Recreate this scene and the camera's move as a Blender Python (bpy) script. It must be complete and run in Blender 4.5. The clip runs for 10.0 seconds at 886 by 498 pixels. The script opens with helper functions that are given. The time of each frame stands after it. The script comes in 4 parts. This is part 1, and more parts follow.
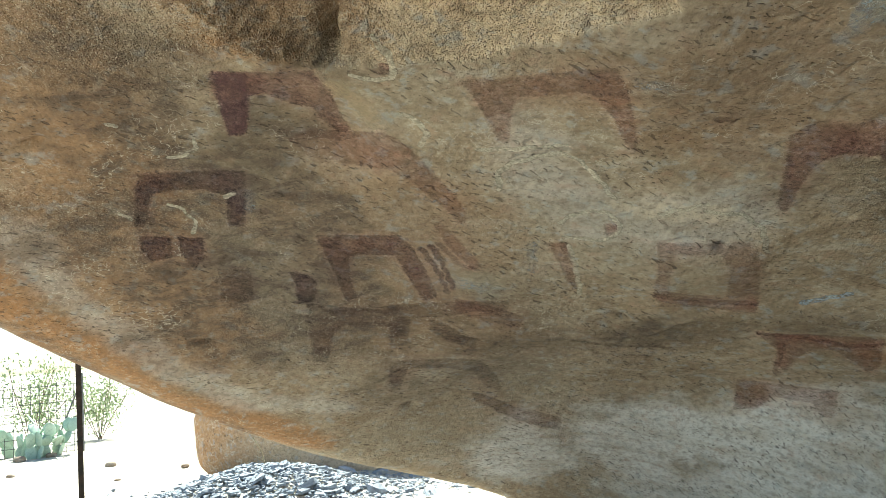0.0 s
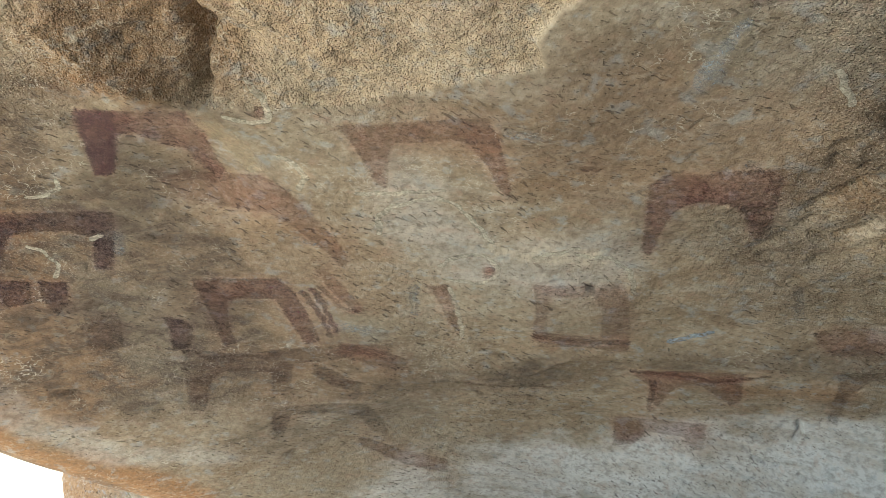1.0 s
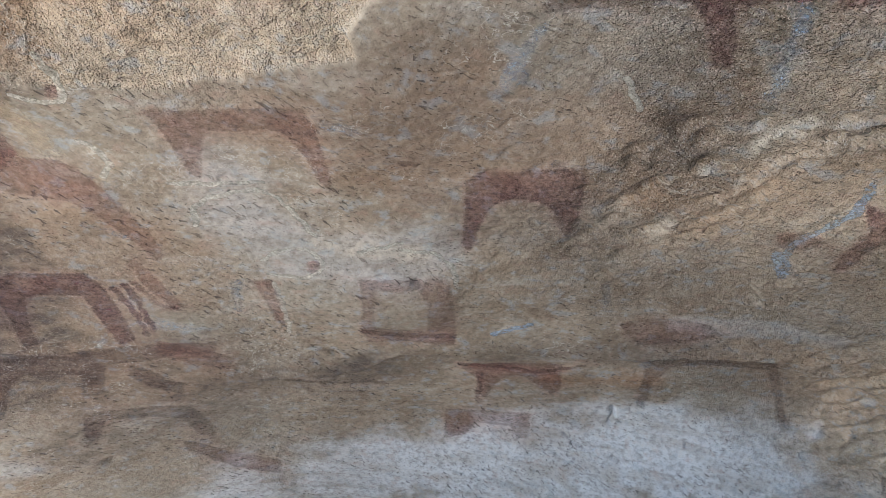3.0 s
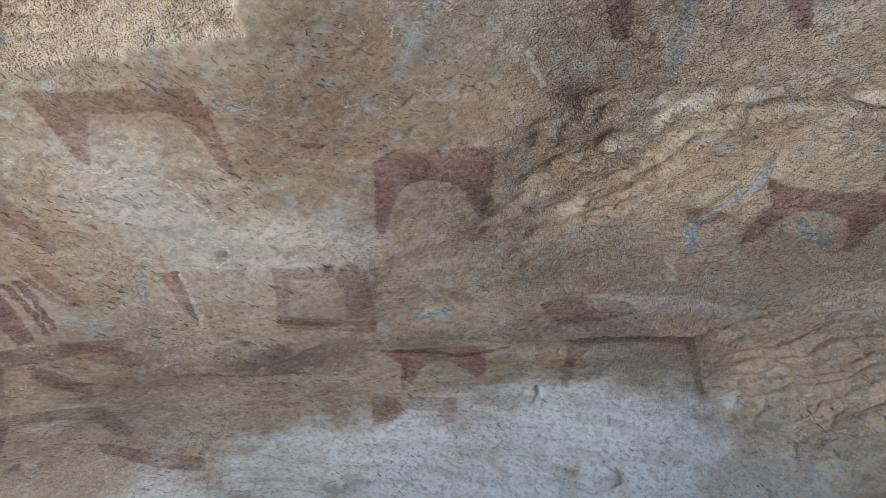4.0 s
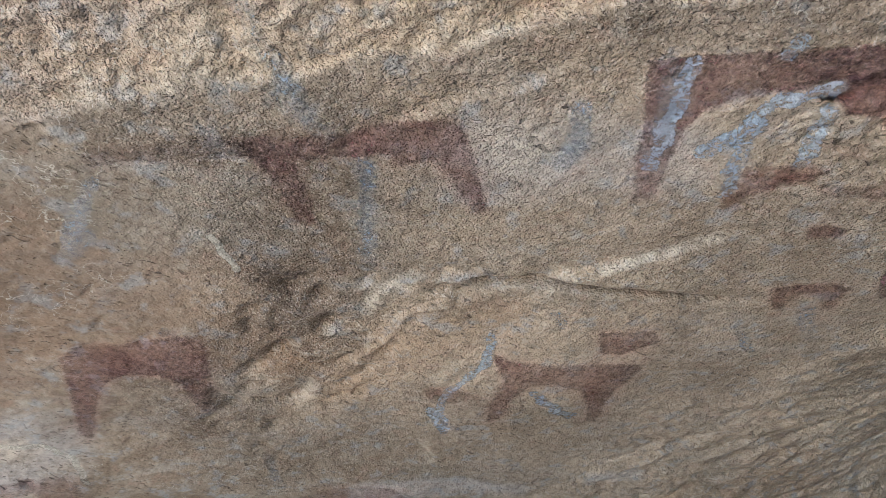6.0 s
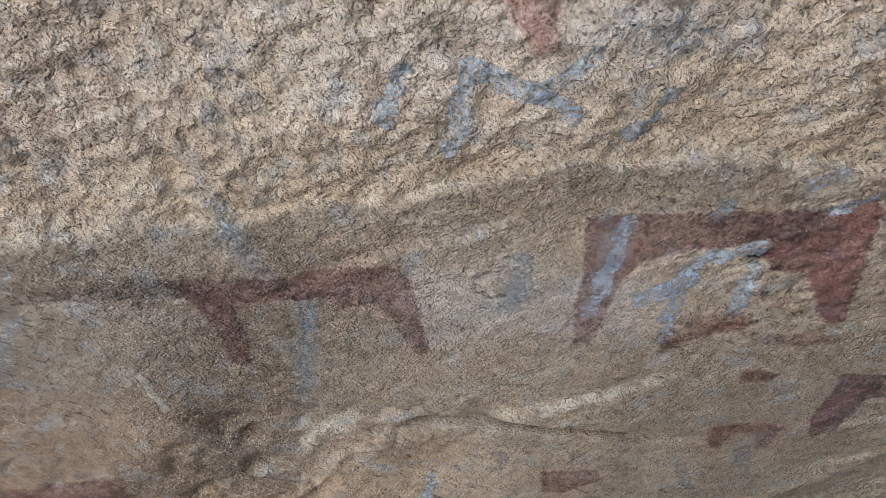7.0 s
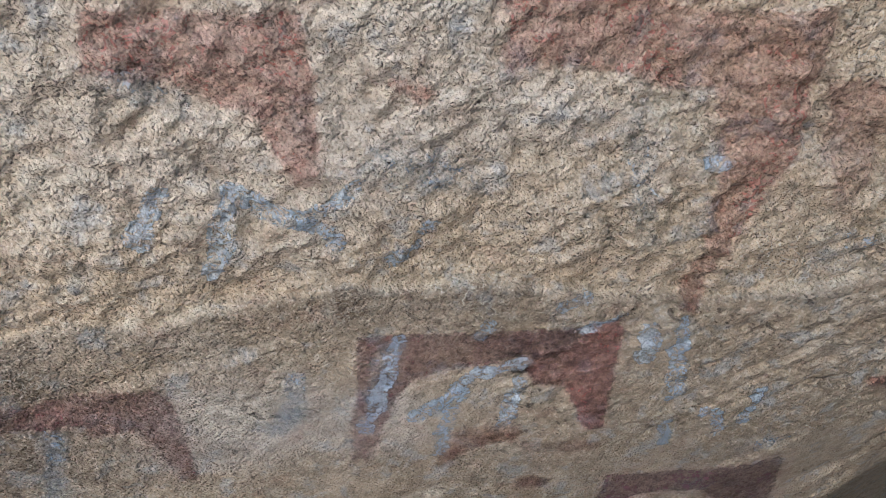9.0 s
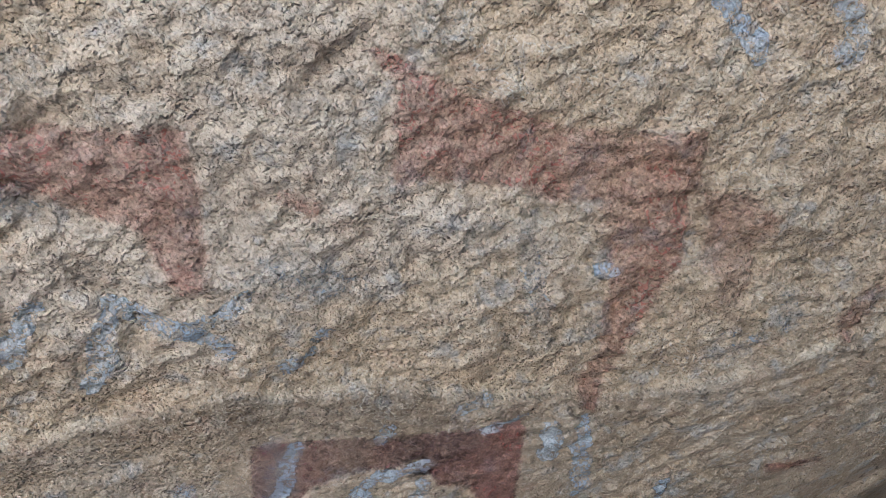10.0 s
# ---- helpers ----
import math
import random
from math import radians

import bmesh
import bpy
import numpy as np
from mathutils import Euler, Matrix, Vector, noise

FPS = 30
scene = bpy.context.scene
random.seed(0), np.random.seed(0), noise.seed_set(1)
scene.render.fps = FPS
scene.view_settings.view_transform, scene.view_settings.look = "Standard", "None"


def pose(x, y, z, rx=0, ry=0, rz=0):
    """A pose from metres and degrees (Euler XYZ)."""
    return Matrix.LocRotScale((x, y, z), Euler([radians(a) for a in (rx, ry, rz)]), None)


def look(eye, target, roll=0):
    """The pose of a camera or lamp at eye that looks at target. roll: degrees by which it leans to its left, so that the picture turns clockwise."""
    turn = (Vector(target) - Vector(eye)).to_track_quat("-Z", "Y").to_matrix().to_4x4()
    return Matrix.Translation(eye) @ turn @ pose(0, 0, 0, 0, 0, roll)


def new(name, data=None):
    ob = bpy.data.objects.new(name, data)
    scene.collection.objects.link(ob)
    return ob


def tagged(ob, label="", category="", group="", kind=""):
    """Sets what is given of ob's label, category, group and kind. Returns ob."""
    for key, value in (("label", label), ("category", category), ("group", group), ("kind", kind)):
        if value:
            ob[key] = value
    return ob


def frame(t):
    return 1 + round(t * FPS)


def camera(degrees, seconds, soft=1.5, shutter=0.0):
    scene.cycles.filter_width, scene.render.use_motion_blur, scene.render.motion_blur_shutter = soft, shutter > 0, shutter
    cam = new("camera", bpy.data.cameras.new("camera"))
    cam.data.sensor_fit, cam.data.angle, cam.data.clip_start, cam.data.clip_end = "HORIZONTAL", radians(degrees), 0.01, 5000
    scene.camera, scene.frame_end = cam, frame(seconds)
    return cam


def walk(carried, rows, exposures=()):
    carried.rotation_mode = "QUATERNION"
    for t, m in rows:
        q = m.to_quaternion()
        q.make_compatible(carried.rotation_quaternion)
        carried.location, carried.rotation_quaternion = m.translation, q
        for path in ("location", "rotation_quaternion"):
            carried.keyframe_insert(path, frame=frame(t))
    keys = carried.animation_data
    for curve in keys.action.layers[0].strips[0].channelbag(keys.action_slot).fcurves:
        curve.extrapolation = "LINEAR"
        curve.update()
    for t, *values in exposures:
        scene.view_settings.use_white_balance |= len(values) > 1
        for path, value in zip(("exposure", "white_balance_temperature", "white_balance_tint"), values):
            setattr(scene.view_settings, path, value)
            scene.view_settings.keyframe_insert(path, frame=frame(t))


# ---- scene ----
cam = camera(62.88, 10.0, soft=0.8)
ROWS = [
    (0.0, 0.1720, 0.0136, 1.5147, 97.048, 4.885, 1.681),
    (0.5, 0.2015, 0.0184, 1.5189, 98.120, 5.545, -2.130),
    (1.0, 0.2248, 0.0056, 1.5201, 99.418, 6.143, -6.358),
    (1.5, 0.2090, -0.0071, 1.5322, 101.652, 4.757, -7.362),
    (2.0, 0.2243, -0.0065, 1.5258, 102.510, 4.219, -9.148),
    (2.5, 0.2816, -0.0043, 1.5082, 100.359, 5.990, -14.322),
    (2.7, 0.3013, -0.0089, 1.5013, 99.282, 6.729, -16.056),
    (3.8, 0.3562, 0.0132, 1.4907, 95.972, 9.171, -21.290),
    (4.0, 0.3981, 0.0170, 1.4814, 96.215, 9.847, -22.559),
    (4.5, 0.5560, 0.0252, 1.4615, 96.859, 12.034, -27.293),
    (5.0, 0.6788, 0.0332, 1.4518, 97.240, 14.107, -32.921),
    (5.5, 0.7281, 0.0086, 1.4685, 101.385, 14.505, -34.384),
    (5.7, 0.7221, -0.0057, 1.4797, 103.561, 14.521, -34.358),
    (6.8, 0.7022, -0.0244, 1.5519, 112.351, 15.404, -38.581),
    (7.0, 0.7075, -0.0343, 1.5626, 113.355, 15.713, -40.007),
    (7.5, 0.7363, -0.0654, 1.5652, 114.707, 16.590, -43.493),
    (8.0, 0.7684, -0.0819, 1.5633, 115.016, 17.911, -46.998),
    (8.5, 0.7481, -0.0987, 1.5809, 115.076, 19.991, -50.673),
    (9.0, 0.7506, -0.1186, 1.5834, 115.725, 21.310, -53.346),
    (9.5, 0.7629, -0.1651, 1.6129, 117.317, 22.715, -56.141),
    (10.0, 0.7662, -0.1887, 1.6159, 118.620, 23.986, -58.455),
]
walk(cam, [(t, pose(x, y, z, rx, ry, rz)) for t, x, y, z, rx, ry, rz in ROWS],
     exposures=[(0.0, 2.15, 6150.0, -6.0), (1.0, 2.5, 6000.0, 0.0), (1.6, 2.5, 5450.0, 10.0), (2.7, 2.64, 5260.0, 10.0), (4.0, 2.65, 5330.0, 9.0), (5.0, 2.80, 5480.0, 12.0), (5.5, 2.88, 5450.0, 11.0), (7.0, 2.62, 5330.0, 12.0), (9.0, 2.62, 5300.0, 12.0), (10.0, 2.50, 5260.0, 12.0)])

# ---- daylight: a clear sky and a sun behind the boulder ----
SUN_ELEV, SUN_TURN = 52.0, -5.0          # degrees; the turn is clockwise from +y
world = bpy.data.worlds.new("sky")
scene.world = world
world.use_nodes = True
wn = world.node_tree
sky = wn.nodes.new("ShaderNodeTexSky")
sky.sky_type = "NISHITA"
sky.sun_disc = False
sky.sun_elevation, sky.sun_rotation = radians(SUN_ELEV), radians(SUN_TURN)
wn.links.new(sky.outputs[0], wn.nodes["Background"].inputs[0])
wn.nodes["Background"].inputs[1].default_value = 0.06
sun_data = bpy.data.lights.new("sun", "SUN")
sun_data.energy, sun_data.angle, sun_data.color = 5.0, radians(0.5), (1.0, 0.94, 0.84)
sun = new("sun", sun_data)
a, e = radians(SUN_TURN), radians(SUN_ELEV)
sun.matrix_world = look((0, 0, 30), (-30 * math.sin(a) * math.cos(e), -30 * math.cos(a) * math.cos(e), 30 - 30 * math.sin(e)))

# ---- materials ----
class Net:
    """Short hand for a node tree."""

    def __init__(self, name):
        self.mat = bpy.data.materials.new(name)
        self.mat.use_nodes = True
        self.t = self.mat.node_tree
        self.bsdf = self.t.nodes["Principled BSDF"]
        self.co = self.t.nodes.new("ShaderNodeTexCoord").outputs["Object"]

    def put(self, value, socket):
        if isinstance(value, (int, float)):
            socket.default_value = value
        elif isinstance(value, tuple):
            socket.default_value = (*value, 1)[: len(socket.default_value)]
        else:
            self.t.links.new(value, socket)

    def noise(self, scale, detail=4.0, rough=0.55, distort=0.0, co=None, stretch=None):
        n = self.t.nodes.new("ShaderNodeTexNoise")
        src = co or self.co
        if stretch:
            for key, v in (("Rotation", stretch[0]), ("Scale", stretch[1])):
                m = self.t.nodes.new("ShaderNodeMapping")
                self.t.links.new(src, m.inputs[0])
                m.inputs[key].default_value = v
                src = m.outputs[0]
        self.t.links.new(src, n.inputs["Vector"])
        for key, v in (("Scale", scale), ("Detail", detail), ("Roughness", rough), ("Distortion", distort)):
            n.inputs[key].default_value = v
        return n.outputs["Fac"]

    def crest(self, scale, width, co=None, stretch=None):
        """Thin raised lines, like worn flake edges."""
        return self.ramp(self.math("ABSOLUTE", self.math("SUBTRACT", self.noise(scale, 3, 0.5, 0.5, co, stretch), 0.5)), 0.0, width, 1.0, 0.0)

    def cells(self, scale, feature="F1"):
        n = self.t.nodes.new("ShaderNodeTexVoronoi")
        n.feature = feature
        if feature == "SMOOTH_F1":
            n.inputs["Smoothness"].default_value = 0.5
        self.t.links.new(self.co, n.inputs["Vector"])
        n.inputs["Scale"].default_value = scale
        return n.outputs["Distance"]

    def ramp(self, x, a, b, lo=0.0, hi=1.0):
        n = self.t.nodes.new("ShaderNodeMapRange")
        n.interpolation_type = "SMOOTHSTEP"
        self.put(x, n.inputs[0])
        for k, v in zip((1, 2, 3, 4), (a, b, lo, hi)):
            n.inputs[k].default_value = v
        return n.outputs[0]

    def math(self, op, x, y=0.0, clamp=False):
        n = self.t.nodes.new("ShaderNodeMath")
        n.operation, n.use_clamp = op, clamp
        self.put(x, n.inputs[0])
        self.put(y, n.inputs[1])
        return n.outputs[0]

    def mix(self, fac, x, y, kind="MIX"):
        n = self.t.nodes.new("ShaderNodeMix")
        n.data_type, n.blend_type = "RGBA", kind
        self.put(fac, n.inputs[0])
        self.put(x, n.inputs[6])
        self.put(y, n.inputs[7])
        return n.outputs[2]

    def attr(self, name):
        n = self.t.nodes.new("ShaderNodeAttribute")
        n.attribute_name = name
        return n.outputs["Fac"]

    def place(self, name):
        n = self.t.nodes.new("ShaderNodeAttribute")
        n.attribute_name = name
        return n.outputs["Vector"]

    def part_of(self, vector, k):
        n = self.t.nodes.new("ShaderNodeSeparateXYZ")
        self.t.links.new(vector, n.inputs[0])
        return n.outputs[k]

    def bump(self, height, strength, distance, under=None):
        n = self.t.nodes.new("ShaderNodeBump")
        self.put(height, n.inputs["Height"])
        self.put(strength, n.inputs["Strength"])
        n.inputs["Distance"].default_value = distance
        if under:
            self.t.links.new(under, n.inputs["Normal"])
        return n.outputs[0]

    def done(self, color, rough=0.85, normal=None, metal=0.0, spec=0.3):
        self.put(color, self.bsdf.inputs["Base Color"])
        self.put(rough, self.bsdf.inputs["Roughness"])
        self.bsdf.inputs["Metallic"].default_value = metal
        self.bsdf.inputs["Specular IOR Level"].default_value = spec
        if normal:
            self.t.links.new(normal, self.bsdf.inputs["Normal"])
        return self.mat


def flecks(n, face):
    """Short dark pits in the smooth skin, leaning one way on one flank and the other way on the next."""
    flank = n.ramp(n.part_of(face, 0), -0.8, -0.2)
    one = n.ramp(n.noise(56.0, 1, 0.4, 0.6, face, ((0.0, 0.0, 1.25), (0.55, 1.35, 0.3))), 0.665, 0.71)
    two = n.ramp(n.noise(62.0, 1, 0.4, 0.6, face, ((0.0, 0.0, 0.85), (0.55, 1.35, 0.3))), 0.68, 0.73)
    small = n.ramp(n.noise(120.0, 1, 0.4, 0.3, face, ((0.0, 0.0, 0.6), (0.6, 1.2, 0.3))), 0.675, 0.72, 0.0, 0.8)
    both = n.math("ADD", n.math("MULTIPLY", one, n.math("SUBTRACT", 1.0, flank)), n.math("MULTIPLY", two, flank), True)
    both = n.math("MULTIPLY", n.math("MAXIMUM", both, small), n.ramp(n.noise(3.0, 2, 0.5), 0.40, 0.58, 0.25, 1.0))
    return n.math("MULTIPLY", both, n.ramp(n.attr("rough"), 0.55, 1.0, 1.0, 0.3))


def stone_relief(n):
    """Grain on several scales, coarse where the skin is broken."""
    rough, face = n.attr("rough"), n.place("face")
    along = ((0.0, 0.0, 0.0), (0.75, 1.0, 0.6))
    rel = n.bump(n.noise(30.0, 3, 0.5, 0.3, face, along), n.ramp(rough, 0.0, 1.0, 0.40, 1.0), 0.011)
    rel = n.bump(n.noise(75.0, 2, 0.4, 0.0, face), n.ramp(rough, 0.2, 1.0, 0.28, 1.0), 0.0095, rel)
    rel = n.bump(n.cells(190.0, "SMOOTH_F1"), n.ramp(rough, 0.25, 1.0, 0.12, 1.0), -0.0050, rel)
    rel = n.bump(n.noise(300.0, 2, 0.5), n.ramp(rough, 0.25, 1.0, 0.12, 1.0), 0.0042, rel)
    rel = n.bump(n.crest(11.0, 0.06, face), n.ramp(rough, 0.35, 1.0, 0.0, 0.45), 0.0050, rel)
    return n.bump(flecks(n, face), 0.8, -0.0050, rel)


def rock_colour(n):
    """Weathered granite, with stains and painted tones where its mesh says."""
    big, mid, fine = n.noise(0.9, 3), n.noise(5.0, 5, 0.6, 0.6), n.noise(38.0, 6, 0.65)
    grain = n.noise(210.0, 3, 0.65)
    face = n.place("face")
    streak = n.noise(9.0, 4, 0.6, 0.4, co=face, stretch=((0.0, 0.0, 0.3), (0.45, 1.5, 1.0)))
    blotch = n.noise(13.0, 5, 0.65, 0.5, co=face, stretch=((0.0, 0.0, 0.2), (0.7, 1.0, 1.0)))
    col = n.mix(n.ramp(mid, 0.36, 0.64), (0.29, 0.222, 0.150), (0.44, 0.355, 0.258))
    col = n.mix(n.ramp(big, 0.42, 0.62, 0.0, 0.6), col, (0.38, 0.335, 0.262))
    col = n.mix(n.ramp(streak, 0.50, 0.72, 0.0, 0.6), col, (0.50, 0.455, 0.385))
    col = n.mix(n.math("MULTIPLY", n.attr("fresh"), n.ramp(mid, 0.3, 0.65, 0.7, 1.0)), col, (0.70, 0.555, 0.385))
    col = n.mix(n.math("MULTIPLY", n.attr("warm_tone"), n.ramp(mid, 0.25, 0.6, 0.7, 1.0)), col, (0.42, 0.205, 0.075))
    col = n.mix(n.math("MULTIPLY", n.attr("pale"), n.ramp(streak, 0.25, 0.6, 0.5, 1.0)), col, (0.76, 0.765, 0.765))
    col = n.mix(n.math("MULTIPLY", n.attr("pale_lit"), n.ramp(fine, 0.28, 0.58, 0.45, 1.0)), col, (0.72, 0.635, 0.49))
    col = n.mix(n.ramp(blotch, 0.28, 0.42, 0.35, 0.0), col, (0.13, 0.095, 0.068))
    col = n.mix(n.ramp(blotch, 0.58, 0.72, 0.0, 0.45), col, (0.56, 0.52, 0.46))
    col = n.mix(n.ramp(fine, 0.30, 0.58, 0.50, 0.0), col, (0.15, 0.112, 0.080))
    col = n.mix(n.ramp(fine, 0.52, 0.74, 0.0, 0.45), col, (0.62, 0.57, 0.49))
    tint = n.noise(17.0, 4, 0.6)
    col = n.mix(n.ramp(tint, 0.54, 0.68, 0.0, 0.5), col, (0.43, 0.46, 0.475))
    col = n.mix(n.ramp(tint, 0.30, 0.44, 0.30, 0.0), col, (0.46, 0.29, 0.21))
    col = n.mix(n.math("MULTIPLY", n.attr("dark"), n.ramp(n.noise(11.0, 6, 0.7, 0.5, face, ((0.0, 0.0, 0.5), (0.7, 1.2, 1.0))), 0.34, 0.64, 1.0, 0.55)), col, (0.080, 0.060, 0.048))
    # pale ridge lines: highlights on the crests, painted into the colour
    crest = n.math("MULTIPLY", n.crest(11.0, 0.030, face), n.ramp(blotch, 0.45, 0.6, 0.1, 0.75))
    col = n.mix(n.math("MULTIPLY", crest, n.ramp(n.attr("fresh"), 0.2, 0.9, 0.15, 0.8)), col, (0.74, 0.66, 0.52))
    # thin pale mineral threads on the smooth skin
    thread = n.math("MULTIPLY", n.crest(24.0, 0.014, face), n.ramp(n.noise(4.0, 3, 0.6, 0.3, face), 0.50, 0.66, 0.0, 0.7))
    col = n.mix(thread, col, (0.70, 0.66, 0.57))
    # light specks of grain, raised to carry painted highlights
    col = n.mix(n.math("MULTIPLY", n.ramp(grain, 0.53, 0.68, 0.0, 0.6), n.ramp(n.attr("rough"), 0.25, 0.9, 0.10, 1.0)), col, (0.76, 0.66, 0.52))
    col = n.mix(n.math("MULTIPLY", n.ramp(grain, 0.30, 0.46, 0.38, 0.0), n.ramp(n.attr("rough"), 0.25, 0.9, 0.25, 1.0)), col, (0.15, 0.115, 0.085))
    return n.mix(n.math("MULTIPLY", flecks(n, face), 0.7), col, (0.055, 0.042, 0.034))


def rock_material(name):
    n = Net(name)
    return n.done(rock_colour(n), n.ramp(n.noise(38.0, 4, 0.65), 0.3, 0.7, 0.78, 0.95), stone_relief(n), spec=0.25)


def paint_material(name, one, two, strength, wear, sharp=110.0, fray=1.0, body=0.35):
    """A worn coat of mineral paint: thin, so that the stone shows through it, and gone where the stone has shed it. It lies where the
    attribute "coat" is below nought. body: how far the pigment hides the stone's own colour."""
    n = Net(name)
    grain = n.noise(170.0, 3, 0.7)
    edge = n.math("ADD", n.math("MULTIPLY", n.math("SUBTRACT", n.attr("coat"), 0.004), sharp * 1.7), n.math("MULTIPLY", n.math("SUBTRACT", n.noise(22.0, 4), 0.5), 2.0 * fray))
    cover = n.ramp(n.math("ADD", edge, n.math("MULTIPLY", n.math("SUBTRACT", n.noise(120.0, 4, 0.65), 0.5), 4.5 * fray)), -0.6, 0.5, 1.0, 0.0)
    worn = n.math("MULTIPLY", n.ramp(n.noise(75.0, 5, 0.7, 0.8), 0.34, 0.60, 1.0, 1.0 - wear), n.ramp(n.noise(7.0, 4, 0.6), 0.35, 0.62, 1.0, 1.0 - 0.6 * wear))
    worn = n.math("MULTIPLY", worn, n.ramp(grain, 0.52, 0.72, 1.0, 1.0 - 0.8 * wear))
    stone = rock_colour(n)
    pigment = n.mix(n.ramp(n.noise(4.0, 3), 0.35, 0.65), one, two)
    stained = n.mix(1.0, stone, n.mix(1.0, pigment, (2.9, 2.9, 2.9), "MULTIPLY"), "MULTIPLY")
    mat = n.done(n.mix(body, stained, pigment), 0.9, stone_relief(n), spec=0.2)
    clear = n.t.nodes.new("ShaderNodeBsdfTransparent")
    both = n.t.nodes.new("ShaderNodeMixShader")
    n.put(n.math("MULTIPLY", n.math("MULTIPLY", cover, worn), strength), both.inputs[0])
    n.t.links.new(clear.outputs[0], both.inputs[1])
    n.t.links.new(n.bsdf.outputs[0], both.inputs[2])
    n.t.links.new(both.outputs[0], n.t.nodes["Material Output"].inputs["Surface"])
    return mat


def ground_material():
    n = Net("sandy_ground")
    a, b, c = n.noise(0.6, 4), n.noise(14.0, 6, 0.65), n.noise(90.0, 3)
    col = n.mix(n.ramp(a, 0.35, 0.65), (0.38, 0.335, 0.275), (0.46, 0.42, 0.36))
    col = n.mix(n.ramp(b, 0.5, 0.7, 0.0, 0.6), col, (0.28, 0.235, 0.18))
    return n.done(col, 0.95, n.bump(c, 0.6, 0.01, n.bump(b, 0.6, 0.03)))


def plain_material(name, one, two, scale, rough=0.8, relief=0.004, metal=0.0, per_object=0.0):
    n = Net(name)
    a, b = n.noise(scale, 5, 0.6), n.noise(scale * 7, 3, 0.6)
    col = n.mix(n.ramp(a, 0.35, 0.65), one, two)
    if per_object:
        info = n.t.nodes.new("ShaderNodeObjectInfo")
        isl = n.t.nodes.new("ShaderNodeNewGeometry")
        col = n.mix(n.math("MULTIPLY", isl.outputs["Random Per Island"], per_object), col, two)
        col = n.mix(n.math("MULTIPLY", info.outputs["Random"], per_object), col, one)
    col = n.mix(n.ramp(b, 0.5, 0.75, 0.0, 0.4), col, tuple(c * 0.55 for c in one))
    return n.done(col, rough, n.bump(b, 0.5, relief), metal)


ROCK = rock_material("weathered_granite")
GROUND = ground_material()

# ---- the boulder: a sheet bent over a tilted plane, in u (along), v (up the overhang) and w (outwards) ----
UA, VA, NA = np.array((0.7779, -0.6283, 0.0)), np.array((-0.4663, -0.5773, 0.6703)), np.array((-0.4212, -0.5215, -0.7421))
BASE = np.array((1.8, 2.2, 1.9))
FORM = {(0, 0): 0.355, (0, 1): 0.591, (0, 2): 0.241, (0, 3): -0.345, (0, 4): 0.365, (0, 5): -0.044, (0, 6): -0.162, (1, 0): 0.153, (1, 1): 0.236, (1, 2): 0.184, (1, 3): -0.442, (1, 4): -0.065, (1, 5): 0.072, (2, 0): 0.343, (2, 1): 0.209, (2, 2): -0.263, (2, 3): 0.030, (2, 4): 0.026, (3, 0): -0.026, (3, 1): 0.037, (3, 2): 0.000, (3, 3): 0.091, (4, 0): -0.080, (4, 1): 0.036, (4, 2): 0.115, (5, 0): -0.066, (5, 1): 0.022, (6, 0): -0.009}
# broad swells (+) and hollows (-) on it: u, v, half widths, height
SWELL = ((-0.84, 0.14, 0.3, 0.26, 0.05), (-0.5, 1.0, 0.22, 0.22, 0.045), (0.62, 0.2, 0.3, 0.34, 0.035), (-1.45, 1.22, 0.22, 0.2, -0.045), (-1.9, -0.62, 0.45, 0.32, -0.055), (-1.15, -0.9, 0.4, 0.28, -0.055), (-0.3, -1.02, 0.4, 0.26, -0.045), (0.42, -1.0, 0.36, 0.24, -0.05))


def lattice(seed):
    g = np.random.RandomState(seed)
    table = g.permutation(4096)
    grad = g.normal(size=(4096, 3))
    return table, grad / np.linalg.norm(grad, axis=1)[:, None]


def perlin(p, seed=3):
    """Gradient noise at points p (n, 3), about -0.7 to 0.7."""
    table, grad = lattice(seed)
    i = np.floor(p).astype(np.int64)
    f = p - i
    s = f * f * f * (f * (f * 6 - 15) + 10)
    total = np.zeros(len(p))
    w = [(1 - s[:, k], s[:, k]) for k in range(3)]
    for cx in (0, 1):
        kx = table[(i[:, 0] + cx) & 4095] + i[:, 1]
        for cy in (0, 1):
            ky, wxy = table[(kx + cy) & 4095] + i[:, 2], w[0][cx] * w[1][cy]
            for cz in (0, 1):
                g = grad[table[(ky + cz) & 4095]]
                total += wxy * w[2][cz] * (g[:, 0] * (f[:, 0] - cx) + g[:, 1] * (f[:, 1] - cy) + g[:, 2] * (f[:, 2] - cz))
    return total


def fractal(p, freq, octaves, gain=0.5, seed=3):
    total, amp = np.zeros(len(p)), 1.0
    for k in range(octaves):
        total += amp * perlin(p * freq + 17.3 * k, seed + k)
        amp, freq = amp * gain, freq * 2.03
    return total


def smooth(a, b, x):
    t = np.clip((x - a) / (b - a), 0, 1)
    return t * t * (3 - 2 * t)


